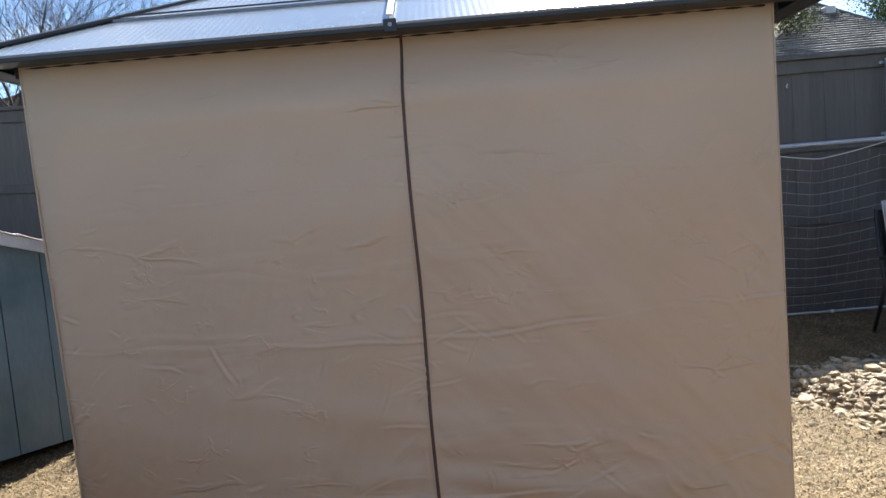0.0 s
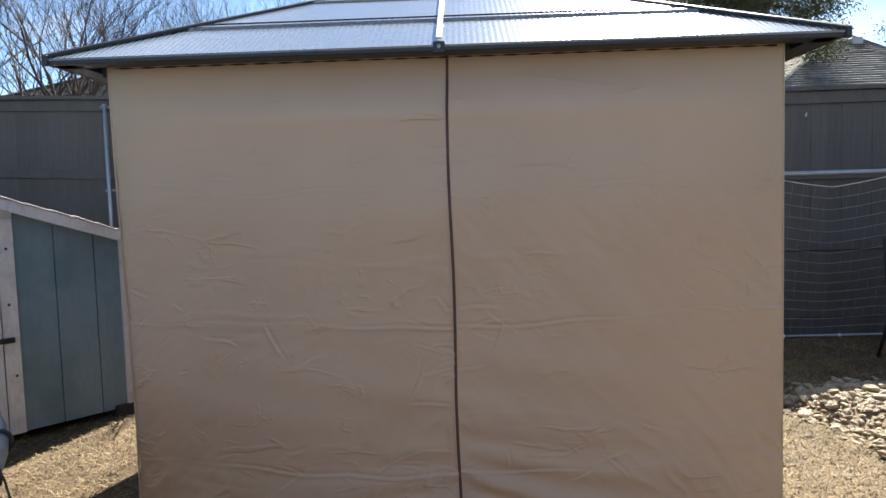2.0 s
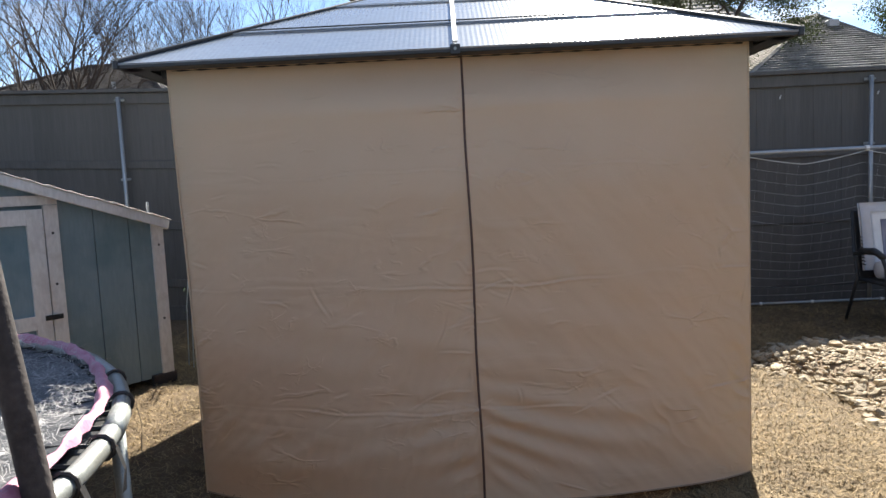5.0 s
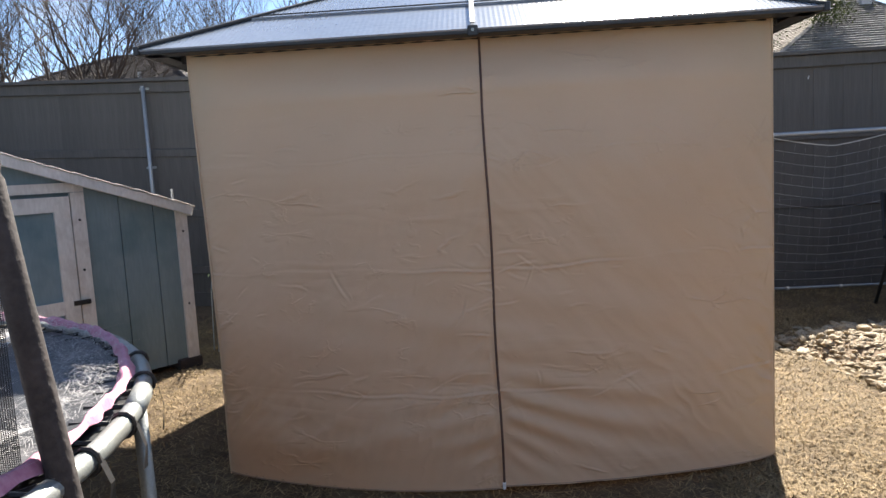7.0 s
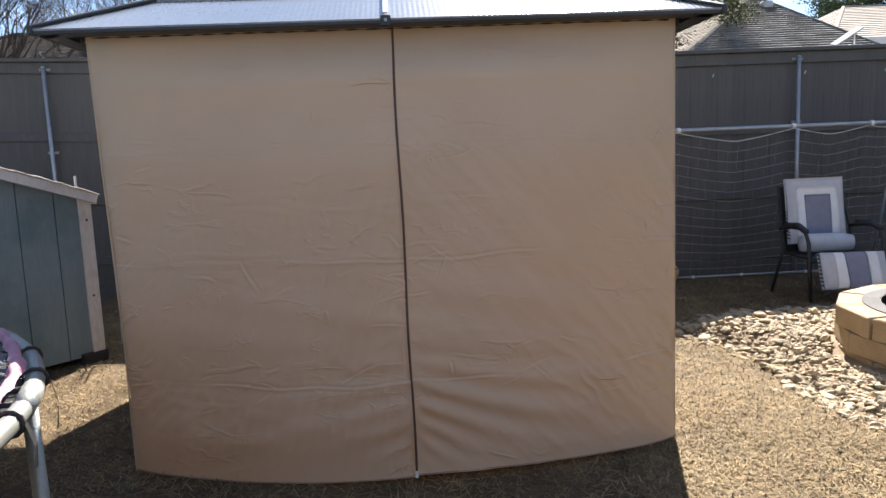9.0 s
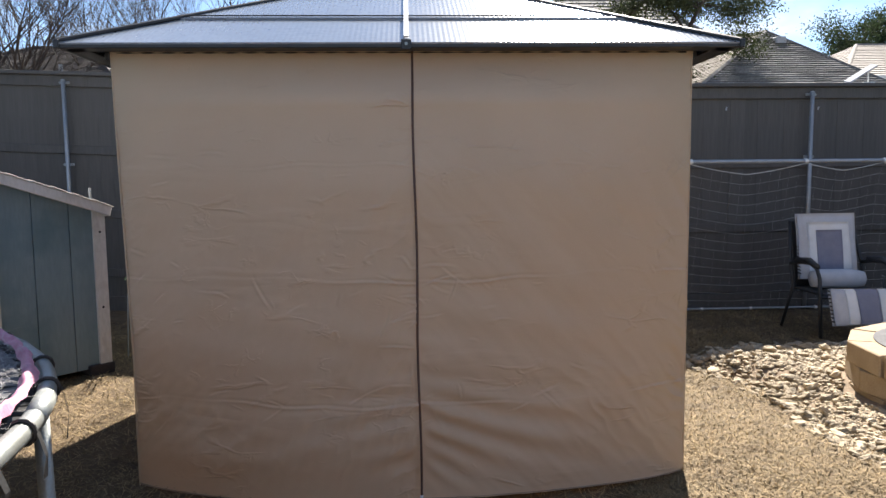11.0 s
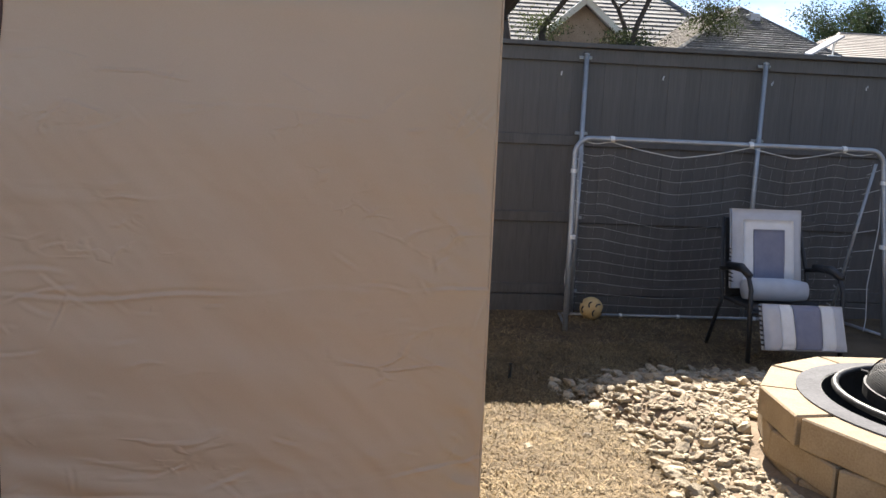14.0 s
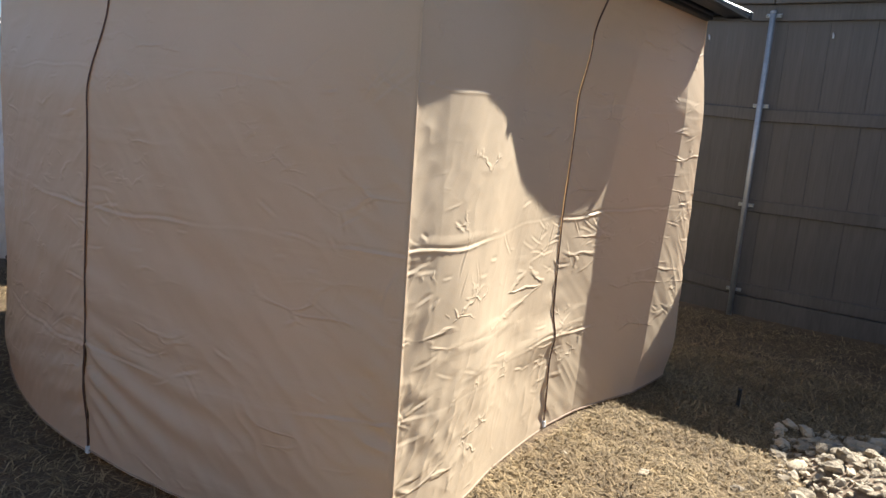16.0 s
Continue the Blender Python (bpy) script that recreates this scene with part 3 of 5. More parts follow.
def curtain(name, origin, along, out, length, blow, start, seed, amp, step, label, rough=0.0, slack=1.0, slack_in=0.0):
    """Two fabric panels joined by a zip, with hems; u runs from start."""
    t = thing(name, label, "curtain", "gazebo curtains")
    top, foot = ZT + 0.004, 0.018

    def place(u, z, extra):
        off = blow(u, z) + extra
        return np.stack([origin[0] + along[0] * (u - start) + out[0] * off, origin[1] + along[1] * (u - start) + out[1] * off, z], -1)

    zip_u = start + length * 0.508
    for i, (ua, ub) in enumerate(((start, zip_u - 0.003), (zip_u + 0.003, start + length))):
        cols, rows = int((ub - ua) / step) + 2, int((top - foot) / step) + 2
        u, z = np.meshgrid(np.linspace(ua, ub, cols), np.linspace(foot, top, rows))
        scallop = np.where(z > top - 0.05, (z - top + 0.05) / 0.05, 0) * np.clip(0.0012 * smooth_noise(u * 2.2, u * 0.0 + i, 61), 0, 0.003)
        lift = 0.010 * np.sin(u * 2.7 + i) * np.clip((0.15 - z) / 0.15, 0, 1)
        u = u + (0.016 * (1 - (z - foot) / (top - foot)) + 0.003 * np.sin(z * 7)) * np.clip(1 - np.abs(u - zip_u) / 0.25, 0, 1)
        u = u + slack_in * np.clip((1.9 - z) / 1.3, 0, 1) * np.clip(1 - (u - start) / 0.5, 0, 1) ** 2
        pts = place(u, z, creases(u, z, seed + i, amp, rough, slack, 0.75 if i == 0 else -0.75) + 0.0030 * np.sin(z * 46 + 2.5 * np.sin(z * 9)) * np.exp(-np.abs(u - zip_u) / 0.045) * np.clip(np.abs(u - zip_u) / 0.02, 0, 1) * np.clip((1.2 - z) / 0.5, 0.1, 1) + 0.0008 * np.sin((u - ua) * 70) * np.clip((z - top + 0.12) / 0.12, 0, 1) ** 2)
        pts[..., 2] += lift - scallop
        panel = part("panel", grid_mesh("panel", pts.reshape(-1, 3), cols, rows), FABRIC, t)
        hu = np.linspace(ua + (slack_in if i == 0 else 0), ub, 60)
        for hz, nm in ((foot + 0.004, "hem"),):
            q = place(hu, np.full_like(hu, hz), 0.001)
            q[:, 2] += 0.010 * np.sin(hu * 2.7 + i)
            part(nm, Shape().tube(q.tolist(), 0.0035, 5), HEM, panel)
        for eu in ((ua,) if i == 0 else (ub,)):
            hz = np.linspace(foot, top, 40)
            part("edge_binding", Shape().tube(place(np.full_like(hz, eu) + (slack_in * np.clip((1.9 - hz) / 1.3, 0, 1) if i == 0 else 0), hz, 0.001).tolist(), 0.004, 5), FABRIC, panel)
    hz = np.linspace(foot, top, 90)
    s = Shape()
    w = 0.0052
    bow = 0.016 * (1 - (hz - foot) / (top - foot)) + 0.003 * np.sin(hz * 7)
    l, r = place(zip_u - w + bow, hz, 0.0028), place(zip_u + w + bow, hz, 0.0028)
    v = [p for pair in zip(l.tolist(), r.tolist()) for p in pair]
    s.add(v, [(2 * k, 2 * k + 1, 2 * k + 3, 2 * k + 2) for k in range(len(hz) - 1)])
    zipper = part("zipper", s, ZIP, t, "dark brown zip tape")
    q = place(np.full_like(hz, zip_u) + bow, hz, 0.0038)
    part("zip_teeth", Shape().tube(q.tolist(), 0.0028, 5), ZIP, zipper)
    end = q[0]
    part("zip_pull", Shape().box((end[0] - 0.007, end[1] - 0.007, end[2]), (end[0] + 0.007, end[1] + 0.007, end[2] + 0.03), 0.002), WHITE, zipper)
    for k in range(12):
        u = start + length * (k + 0.5) / 12
        c = place(np.array([u]), np.array([top]), 0.0)[0]
        ring = [(c[0] + along[0] * 0.013 * math.cos(a), c[1] + along[1] * 0.013 * math.cos(a), c[2] + 0.008 + 0.015 * math.sin(a)) for a in np.linspace(0, 2 * math.pi, 9)[:-1]]
        part("ring", Shape().tube(ring, 0.002, 4, True), BLACK, t)
    return t


curtain("front_curtain", (XL, YF), (1, 0), (0, -1), XR - XL, blow_front, XL, 3, 0.0056, 0.0042, "tan polyester gazebo curtain, zipped shut and creased by folds", 0.60, 1.25, 0.045)
curtain("side_curtain", (XR, YF), (0, 1), (1, 0), YB - YF, blow_side, YF, 9, 0.0042, 0.0042, "tan gazebo curtain billowing in the sun, loose at the hem", 0.42, 0.4)
curtain("back_curtain", (XR, YB), (-1, 0), (0, 1), XR - XL, blow_none, 0.0, 15, 0.002, 0.04, "tan gazebo curtain, zipped shut, facing the fence")
curtain("side_curtain", (XL, YB), (0, -1), (-1, 0), YB - YF, blow_left, 0.0, 19, 0.002, 0.03, "tan gazebo curtain, zipped shut, facing the shed")


# ---- fence along the back ----
def fence_line(x):
    """Depth and top height of the fence; it turns away and climbs beyond the gazebo."""
    k = max(0.0, 1.1 - x)
    return 7.10 + 0.118 * k, 2.345 + 0.047 * k


fence = thing("fence", "tall dark-stained board fence on galvanised pipe posts", "fence", kind="structure")
pw = 0.142
picket = Shape().box((-pw / 2 - 0.006, 0, 0), (pw / 2 + 0.006, 0.016, 1.0), 0.0015).mesh("picket")
picket.materials.append(FENCE)
x = -9.5
r = random.Random(3)
board = 0
while x < 9.0:
    y, top = fence_line(x)
    ob = part("picket", picket, FENCE, fence)
    ob.location = (x, y + 0.045 + 0.004 * (board % 2) + r.uniform(0, 0.001), -0.02)
    board += 1
    ob.rotation_euler = (0, r.uniform(-0.002, 0.002), 0)
    ob.scale = (1, 1, top - 0.01 - r.uniform(0, 0.008))
    x += pw + r.uniform(0, 0.003)
for xa, xb in ((-9.5, 1.1), (1.1, 9.0)):
    ya, za = fence_line(xa)
    yb, zb = fence_line(xb)
    d = Vector((xb - xa, yb - ya, zb - za))
    flat = math.hypot(d.x, d.y)
    m = Matrix.Translation((xa, ya, 0)) @ Matrix.Rotation(math.atan2(d.y, d.x), 4, "Z") @ Matrix(((1, 0, 0, 0), (0, 1, 0, 0), ((zb - za) / flat, 0, 1, 0), (0, 0, 0, 1)))
    for z0, z1, depth in ((0.16, 0.25, 0.022), (0.81, 0.90, 0.022), (1.49, 1.58, 0.022)):
        part("rail", Shape().box((0, depth, z0 + za - zb), (flat, 0.044, z1 + za - zb), 0.004, m), FENCE, fence)
    part("trim_board", Shape().box((0, 0.012, za - 0.135), (flat, 0.044, za - 0.02), 0.003, m), FENCE, fence)
    part("cap_board", Shape().box((0, -0.035, za - 0.019), (flat, 0.10, za + 0.02), 0.005, m), FENCE, fence)
    part("kick_board", Shape().box((0, 0.02, -0.05), (flat, 0.044, 0.15), 0.004, Matrix.Translation((xa, ya, 0)) @ Matrix.Rotation(math.atan2(d.y, d.x), 4, "Z")), FENCE, fence)
for x in (-8.3, -6.2, -3.74, -2.2, -0.4, 1.10, 2.565, 4.158, 5.7, 7.2, 8.7):
    y, top = fence_line(x)
    post = part("post", Shape().tube([(x, y - 0.042, -0.02), (x, y - 0.042, top - 0.075)], 0.0205, 14), PIPE, fence, "galvanised steel pipe post", smooth=True)
    part("post_cap", Shape().ball((x, y - 0.042, top - 0.078), 0.026, 0.026, 0.013, 5, 12), PIPE, post, smooth=True)
    for z in (0.20, 0.86, 1.60, top - 0.10):
        part("bracket", Shape().box((x - 0.056, y - 0.012, z - 0.014), (x + 0.056, y - 0.004, z + 0.014), 0.003), PIPE, post)
        for sx in (-1, 1):
            part("bolt", Shape().tube([(x + sx * 0.047, y - 0.004, z), (x + sx * 0.047, y - 0.026, z)], 0.008, 6), STEEL, post)
clip = Shape().box((-0.006, -0.010, -0.018), (0.006, 0.0, 0.010), 0.003).tube([(0, -0.010, 0.010), (0, -0.022, 0.018), (0, -0.026, 0.002)], 0.004, 6).mesh("light_clip")
for x in (-1.3, -0.3, 0.62, 1.50, 2.371, 3.279, 4.27, 5.15, 6.1):
    y, top = fence_line(x)
    ob = part("light_clip", clip, PAD_GREY, fence, "small white clip on the fence")
    ob.location = (x, y + 0.044, 2.108)

# closing fences at the sides and behind
for nm, lo, hi in (("side_fence", (-9.62, -9.0, 0), (-9.5, 8.3, 2.3)), ("side_fence", (9.0, -9.0, 0), (9.12, 7.1, 2.3)), ("rear_fence", (-9.6, -9.12, 0), (9.1, -9.0, 2.3))):
    tagged(part(nm, Shape().box(lo, hi, 0.004), FENCE), "dark-stained board fence closing the garden", "fence", kind="structure")


# ---- goal with its net ----
goal = thing("football_goal", "small galvanised tube goal with sagging white net", "goal")
GY0, GY1, GL, GR, GT = 6.60, 6.92, 2.40, 5.02, 1.545


def arc(c, r0, a0, a1, y, k=6):
    return [(c[0] + r0 * math.cos(radians(a0 + (a1 - a0) * i / k)), y, c[1] + r0 * math.sin(radians(a0 + (a1 - a0) * i / k))) for i in range(k + 1)]


hoop = [(GL - 0.04, GY0 - 0.20, 0.0), (GL - 0.02, GY0 - 0.10, 0.75)] + arc((GL + 0.13, GT - 0.13), 0.13, 180, 90, GY0) + arc((GR - 0.13, GT - 0.13), 0.13, 90, 0, GY0) + [(GR + 0.02, GY0 - 0.10, 0.75), (GR + 0.04, GY0 - 0.20, 0.0)]
part("goal_tube", Shape().tube(hoop, 0.021, 12), PIPE, goal, smooth=True)
part("ground_bar", Shape().tube([(GL + 0.05, GY1, 0.022), (GR - 0.05, GY1, 0.022)], 0.013, 10), PIPE, goal, smooth=True)
for gxx in (GL, GR):
    inn = 0.03 if gxx == GL else -0.03
    part("side_brace", Shape().tube([(gxx + inn * 2, GY0 + 0.01, GT - 0.11), (gxx + inn * 4, GY1, 0.03)], 0.013, 10), PIPE, goal, smooth=True)
    part("side_bar", Shape().tube([(gxx - inn, GY0 - 0.18, 0.022), (gxx + inn, GY1, 0.022)], 0.013, 10), PIPE, goal, smooth=True)
for px, pz in ((GL + 0.30, GT), (3.86, GT), (GR - 0.36, GT)):
    part("collar", Shape().tube([(px - 0.016, GY0, pz), (px + 0.016, GY0, pz)], 0.027, 10), WHITE, goal)
for gxx in (GL - 0.005, GR + 0.005):
    for pz, py in ((1.28, GY0 - 0.02), (0.75, GY0 - 0.10)):
        part("collar", Shape().tube([(gxx, py, pz - 0.016), (gxx, py - 0.003, pz + 0.016)], 0.027, 10), WHITE, goal)
for px in (2.98, 3.5, 4.2):
    part("collar", Shape().tube([(px - 0.012, GY1, 0.022), (px + 0.012, GY1, 0.022)], 0.018, 8), WHITE, goal)


def net_point(u, v):
    """Net surface: u across, v down from the top bar to the ground bar, sagging between ties."""
    x = GL + 0.06 + (GR - GL - 0.12) * u
    ties = (GL + 0.06, GL + 0.30, 3.86, GR - 0.36, GR - 0.06)
    sag = 0.0
    for a, b in zip(ties, ties[1:]):
        if a <= x <= b:
            q = (x - a) / (b - a)
            sag = 0.44 * (b - a) * (0.5 - abs(q - 0.5)) * (1.15 - 0.6 * (0.5 - abs(q - 0.5))) * 0.5
    z = (GT - 0.02) * (1 - v) + 0.03 * v - sag * (1 - v) ** 0.8 - 0.10 * 4 * u * (1 - u) * math.sin(math.pi * v) * 0.5
    y = GY0 + 0.02 + (GY1 - GY0 - 0.02) * v ** 0.8 + 0.02 * math.sin(9 * u + 3 * v)
    return (x, y, z)


s = Shape()
for i in range(1, 15):
    s.tube([net_point(k / 40, i / 15) for k in range(41)], 0.0012, 3)
for k in range(27):
    s.tube([net_point(k / 26, i / 15) for i in range(16)], 0.00028, 3)
part("net", s, ROPE, goal, "thin white knotted net")
part("head_rope", Shape().tube([net_point(k / 60, 0.0) for k in range(61)], 0.004, 6), ROPE, goal)
for gxx in (GL, GR):
    s = Shape()
    for i in range(8):
        a = Vector((gxx, GY0, GT - 0.15 - i * 0.17))
        s.tube([a, (gxx + (0.1 if gxx == GL else -0.1), GY0 + 0.05 + 0.035 * i, a.z - 0.05), (gxx + (0.02 + 0.02 * i) * (1 if gxx == GL else -1), GY0 + 0.04 * i + 0.04, a.z - 0.02)], 0.0025, 4)
    s.tube([(gxx + 0.012, GY0 + 0.02, GT - 0.1), (gxx + 0.03, GY0 + 0.01, 0.9), (gxx - 0.02, GY0, 0.4), (gxx + 0.02, GY0 + 0.02, 0.1), (gxx - 0.02, GY0 - 0.02, 0.01)], 0.004, 5)
    part("side_net", s, ROPE, goal)

ball = thing("football", "scuffed yellow ball with dark panels beside the goal", "ball")
BC = Vector((2.68, 6.80, 0.103))
part("skin", Shape().ball(BC, 0.1, 0.1, 0.1, 16, 24), BALL, ball, smooth=True)
for a, e, turn in ((-112, 30, 75), (-68, 24, 20), (-92, -14, 88), (-150, 0, 90), (-30, -5, 40), (40, 20, 0), (100, 10, 60), (170, 30, 0)):
    d = Vector((math.cos(radians(a)) * math.cos(radians(e)), math.sin(radians(a)) * math.cos(radians(e)), math.sin(radians(e))))
    q = Matrix.Translation(BC) @ d.to_track_quat("Z", "Y").to_matrix().to_4x4() @ Matrix.Rotation(radians(turn), 4, "Z")
    bar = [Vector((0.030 * math.cos(t), 0.030 * math.sin(t) - 0.018)) for t in np.linspace(0.5, 2.6, 9)]
    pts = [q @ (Vector((v.x, v.y, math.sqrt(max(0.0, 0.0995 ** 2 - v.x ** 2 - v.y ** 2))))) for v in bar]
    part("panel", Shape().tube(pts, 0.0068, 6), BLACK, ball, "dark curved panel edge")


# ---- patio chair with cushions ----
chair = thing("patio_chair", "black metal patio chair facing the fire pit", "chair")
CXL, CXR, CYF, CYB = 3.45, 4.12, 5.55, 6.08
for sx in (CXL, CXR):
    part("arm", Shape().tube([(sx, CYF - 0.02, 0.0), (sx, CYF + 0.01, 0.30), (sx, CYF + 0.03, 0.52), (sx, CYF + 0.08, 0.60), (sx, CYF + 0.18, 0.635), (sx, CYF + 0.34, 0.63), (sx, CYB - 0.02, 0.60)], 0.017, 8), BLACK, chair, smooth=True)
    part("leg", Shape().tube([(sx - (0.05 if sx == CXL else -0.05), CYB + 0.02, 0.0), (sx, CYB - 0.08, 0.40), (sx, CYB - 0.02, 0.60), (sx + (0.04 if sx == CXL else -0.04), CYB + 0.10, 0.98)], 0.015, 8), BLACK, chair, smooth=True)
    part("arm_pad", Shape().tube([(sx, CYF + 0.06, 0.615), (sx, CYF + 0.2, 0.655), (sx, CYB - 0.12, 0.645)], [0.02, 0.03, 0.02], 8), BLACK, chair, smooth=True)
part("seat", Shape().box((CXL + 0.03, CYF + 0.02, 0.36), (CXR - 0.03, CYB, 0.39), 0.01), BLACK, chair)
part("front_bar", Shape().tube([(CXL, CYF, 0.36), (CXR, CYF, 0.36)], 0.013, 8), BLACK, chair)
part("back_bar", Shape().tube([(CXL + 0.04, CYB + 0.10, 0.97), (CXR - 0.04, CYB + 0.10, 0.97)], 0.013, 8), BLACK, chair)
part("back_sling", Shape().box((CXL + 0.045, -0.006, 0), (CXR - 0.045, 0.006, 0.6), 0.004, Matrix.Translation((0, CYB - 0.03, 0.39)) @ Matrix.Rotation(radians(-11), 4, "X")), BLACK, chair)


def cushion(name, label, w, h, d, m, framed):
    """A striped cushion: puffed body with cloth bands and corded sides."""
    t = thing(name, label, "cushion", at=m)

    def puff(x0, x1, z0, z1, lift, nx=14, nz=14):
        s = Shape()
        for sgn in (-1, 1):
            v, f = [], []
            for j in range(nz + 1):
                for i in range(nx + 1):
                    x, z = x0 + (x1 - x0) * i / nx, z0 + (z1 - z0) * j / nz
                    e = max(0.0, 1 - (2 * x / w) ** 6) * max(0.0, 1 - (2 * (z - h / 2) / h) ** 6)
                    v.append((x, sgn * (d / 2 * (0.35 + 0.65 * e ** 0.5) + lift) + 0.004 * math.sin(17 * x + 9 * z), z))
            for j in range(nz):
                for i in range(nx):
                    a = j * (nx + 1) + i
                    q = (a, a + 1, a + nx + 2, a + nx + 1)
                    f.append(q if sgn < 0 else q[::-1])
            s.add(v, f)
        n = (nx + 1) * (nz + 1)
        rim = [i for i in range(nx + 1)] + [(j + 1) * (nx + 1) - 1 for j in range(1, nz + 1)] + [nz * (nx + 1) + i for i in range(nx - 1, -1, -1)] + [j * (nx + 1) for j in range(nz - 1, 0, -1)]
        s.f += [(rim[k], rim[(k + 1) % len(rim)], n + rim[(k + 1) % len(rim)], n + rim[k]) for k in range(len(rim))]
        return s

    part("body", puff(-w / 2, w / 2, 0, h, 0.0), PAD_GREY, t, smooth=True)
    if framed:
        part("white_band", puff(-w * 0.36, w * 0.36, h * 0.02, h * 0.86, 0.004), PAD_WHITE, t, smooth=True)
        part("blue_band", puff(-w * 0.22, w * 0.22, h * 0.04, h * 0.74, 0.008), PAD_BLUE, t, smooth=True)
    else:
        for a, b in ((-0.33, -0.17), (0.17, 0.33)):
            part("white_band", puff(w * a, w * b, 0.004, h - 0.004, 0.004, 6), PAD_WHITE, t, smooth=True)
        part("blue_band", puff(-w * 0.165, w * 0.165, 0.004, h - 0.004, 0.004, 8), PAD_BLUE, t, smooth=True)
    for sx in (-1, 1):
        s = Shape()
        k = 9
        for i in range(k):
            z = h * (0.08 + (0.40 if framed else 0.84) * i / (k - 1))
            s.tube([(sx * (w / 2 - 0.012), -0.018, z), (sx * (w / 2 + 0.012), 0, z + 0.012), (sx * (w / 2 - 0.012), 0.018, z + 0.004)], 0.006, 5)
        part("lacing", s, BLACK, t, "black side lacing")
    return t


cushion("back_cushion", "white and slate striped cushion leaning on the chair back", 0.56, 0.60, 0.09, pose(3.775, 6.0, 0.46, -9, 0, 3), True)
cushion("seat_cushion", "striped cushion hanging over the chair's front edge", 0.60, 0.31, 0.12, pose(3.75, 5.36, 0.15, -20, 1.5, 4), False)
rolled = thing("rolled_cushion", "pale grey bolster lying on the chair seat", "cushion")
part("roll", Shape().tube([(3.52, 5.83, 0.48), (3.6, 5.82, 0.485), (3.85, 5.81, 0.485), (3.97, 5.80, 0.48)], [0.07, 0.085, 0.085, 0.07], 16), PAD_GREY, rolled, smooth=True)


# ---- fire pit ----
PX, PY, PR, PZ = 3.42, 3.56, 0.84, 0.385
pit = thing("fire_pit", "round buff concrete block fire pit with steel liner", "fire pit")
COUNT = 13
for course, (z0, z1) in enumerate(((0.0, 0.126), (0.128, 0.255), (0.257, PZ))):
    outer = PR - 0.015 * (2 - course) * 0.6
    gap = 0.006
    outline = []
    half = math.pi / COUNT
    for a, rr in ((-half + gap, outer), (half - gap, outer)):
        outline.append((rr * math.cos(a), rr * math.sin(a)))
    outline = [((PR - 0.24) * math.cos(-half + 1.4 * gap), (PR - 0.24) * math.sin(-half + 1.4 * gap))] + outline + [((PR - 0.24) * math.cos(half - 1.4 * gap), (PR - 0.24) * math.sin(half - 1.4 * gap))]
    bm = bmesh.new()
    lowv = [bm.verts.new((x, y, z0)) for x, y in outline]
    highv = [bm.verts.new((x, y, z1)) for x, y in outline]
    bm.faces.new(lowv[::-1])
    bm.faces.new(highv)
    for i in range(4):
        bm.faces.new((lowv[i], lowv[(i + 1) % 4], highv[(i + 1) % 4], highv[i]))
    bmesh.ops.bevel(bm, geom=bm.edges[:], offset=0.007, segments=1, affect="EDGES")
    me = bpy.data.meshes.new("block")
    bm.to_mesh(me)
    bm.free()
    for k in range(COUNT):
        ob = part("block", me, BLOCK, pit)
        ob.matrix_world = Matrix.Translation((PX + r.uniform(-0.004, 0.004), PY + r.uniform(-0.004, 0.004), r.uniform(0, 0.002))) @ Matrix.Rotation(2 * math.pi * (k + 0.5 * (course % 2)) / COUNT + 0.12 + r.uniform(-0.006, 0.006), 4, "Z")


def ring(r0, r1, z0, z1, k=64, c=(PX, PY)):
    s = Shape()
    v = []
    for i in range(k):
        a = 2 * math.pi * i / k
        v += [(c[0] + q * math.cos(a), c[1] + q * math.sin(a), z) for q, z in ((r0, z0), (r1, z0), (r1, z1), (r0, z1))]
    f = []
    for i in range(k):
        j = (i + 1) % k
        for e in range(4):
            f.append((i * 4 + e, i * 4 + (e + 1) % 4, j * 4 + (e + 1) % 4, j * 4 + e)[::-1])
    return s.add(v, f)


LINER = material("heat-dulled steel liner", (0.10, 0.10, 0.105), (0.15, 0.15, 0.155), 0.85, 7, 0.15, 80, spec=0.12)
part("liner_flange", ring(0.585, 0.685, PZ + 0.003, PZ + 0.009), LINER, pit, "dull steel liner flange")
part("liner", ring(0.58, 0.585, 0.05, PZ + 0.006), BLACK, pit)
part("ash_bed", Shape().prism([(PX + 0.58 * math.cos(2 * math.pi * i / 32), PY + 0.58 * math.sin(2 * math.pi * i / 32)) for i in range(32)], 0.02, 0.10), BLACK, pit)
screen_lid = thing("spark_screen", "black domed spark screen resting on the fire pit", "spark screen")
SX, SY = 3.44, 3.53
part("rim_tube", Shape().tube([(SX + 0.56 * math.cos(2 * math.pi * i / 40), SY + 0.56 * math.sin(2 * math.pi * i / 40), PZ + 0.032) for i in range(40)], 0.016, 8, True), BLACK, screen_lid, smooth=True)
part("inner_rim", ring(0.44, 0.45, PZ + 0.01, PZ + 0.06, 40, (SX, SY)), BLACK, screen_lid)
dome_u, dome_v = np.meshgrid(np.linspace(0, 2 * math.pi, 41), np.linspace(0.02, 1, 10))
rr = 0.44 * np.sin(dome_v * math.pi / 2)
dome = np.stack([SX + rr * np.cos(dome_u), SY + rr * np.sin(dome_u), PZ + 0.05 + 0.21 * np.cos(dome_v * math.pi / 2)], -1).reshape(-1, 3)
part("mesh_dome", grid_mesh("mesh_dome", dome, 41, 10, True, np.stack([dome_u * 0.30, dome_v * 0.4], -1).reshape(-1, 2)), MESH, screen_lid)
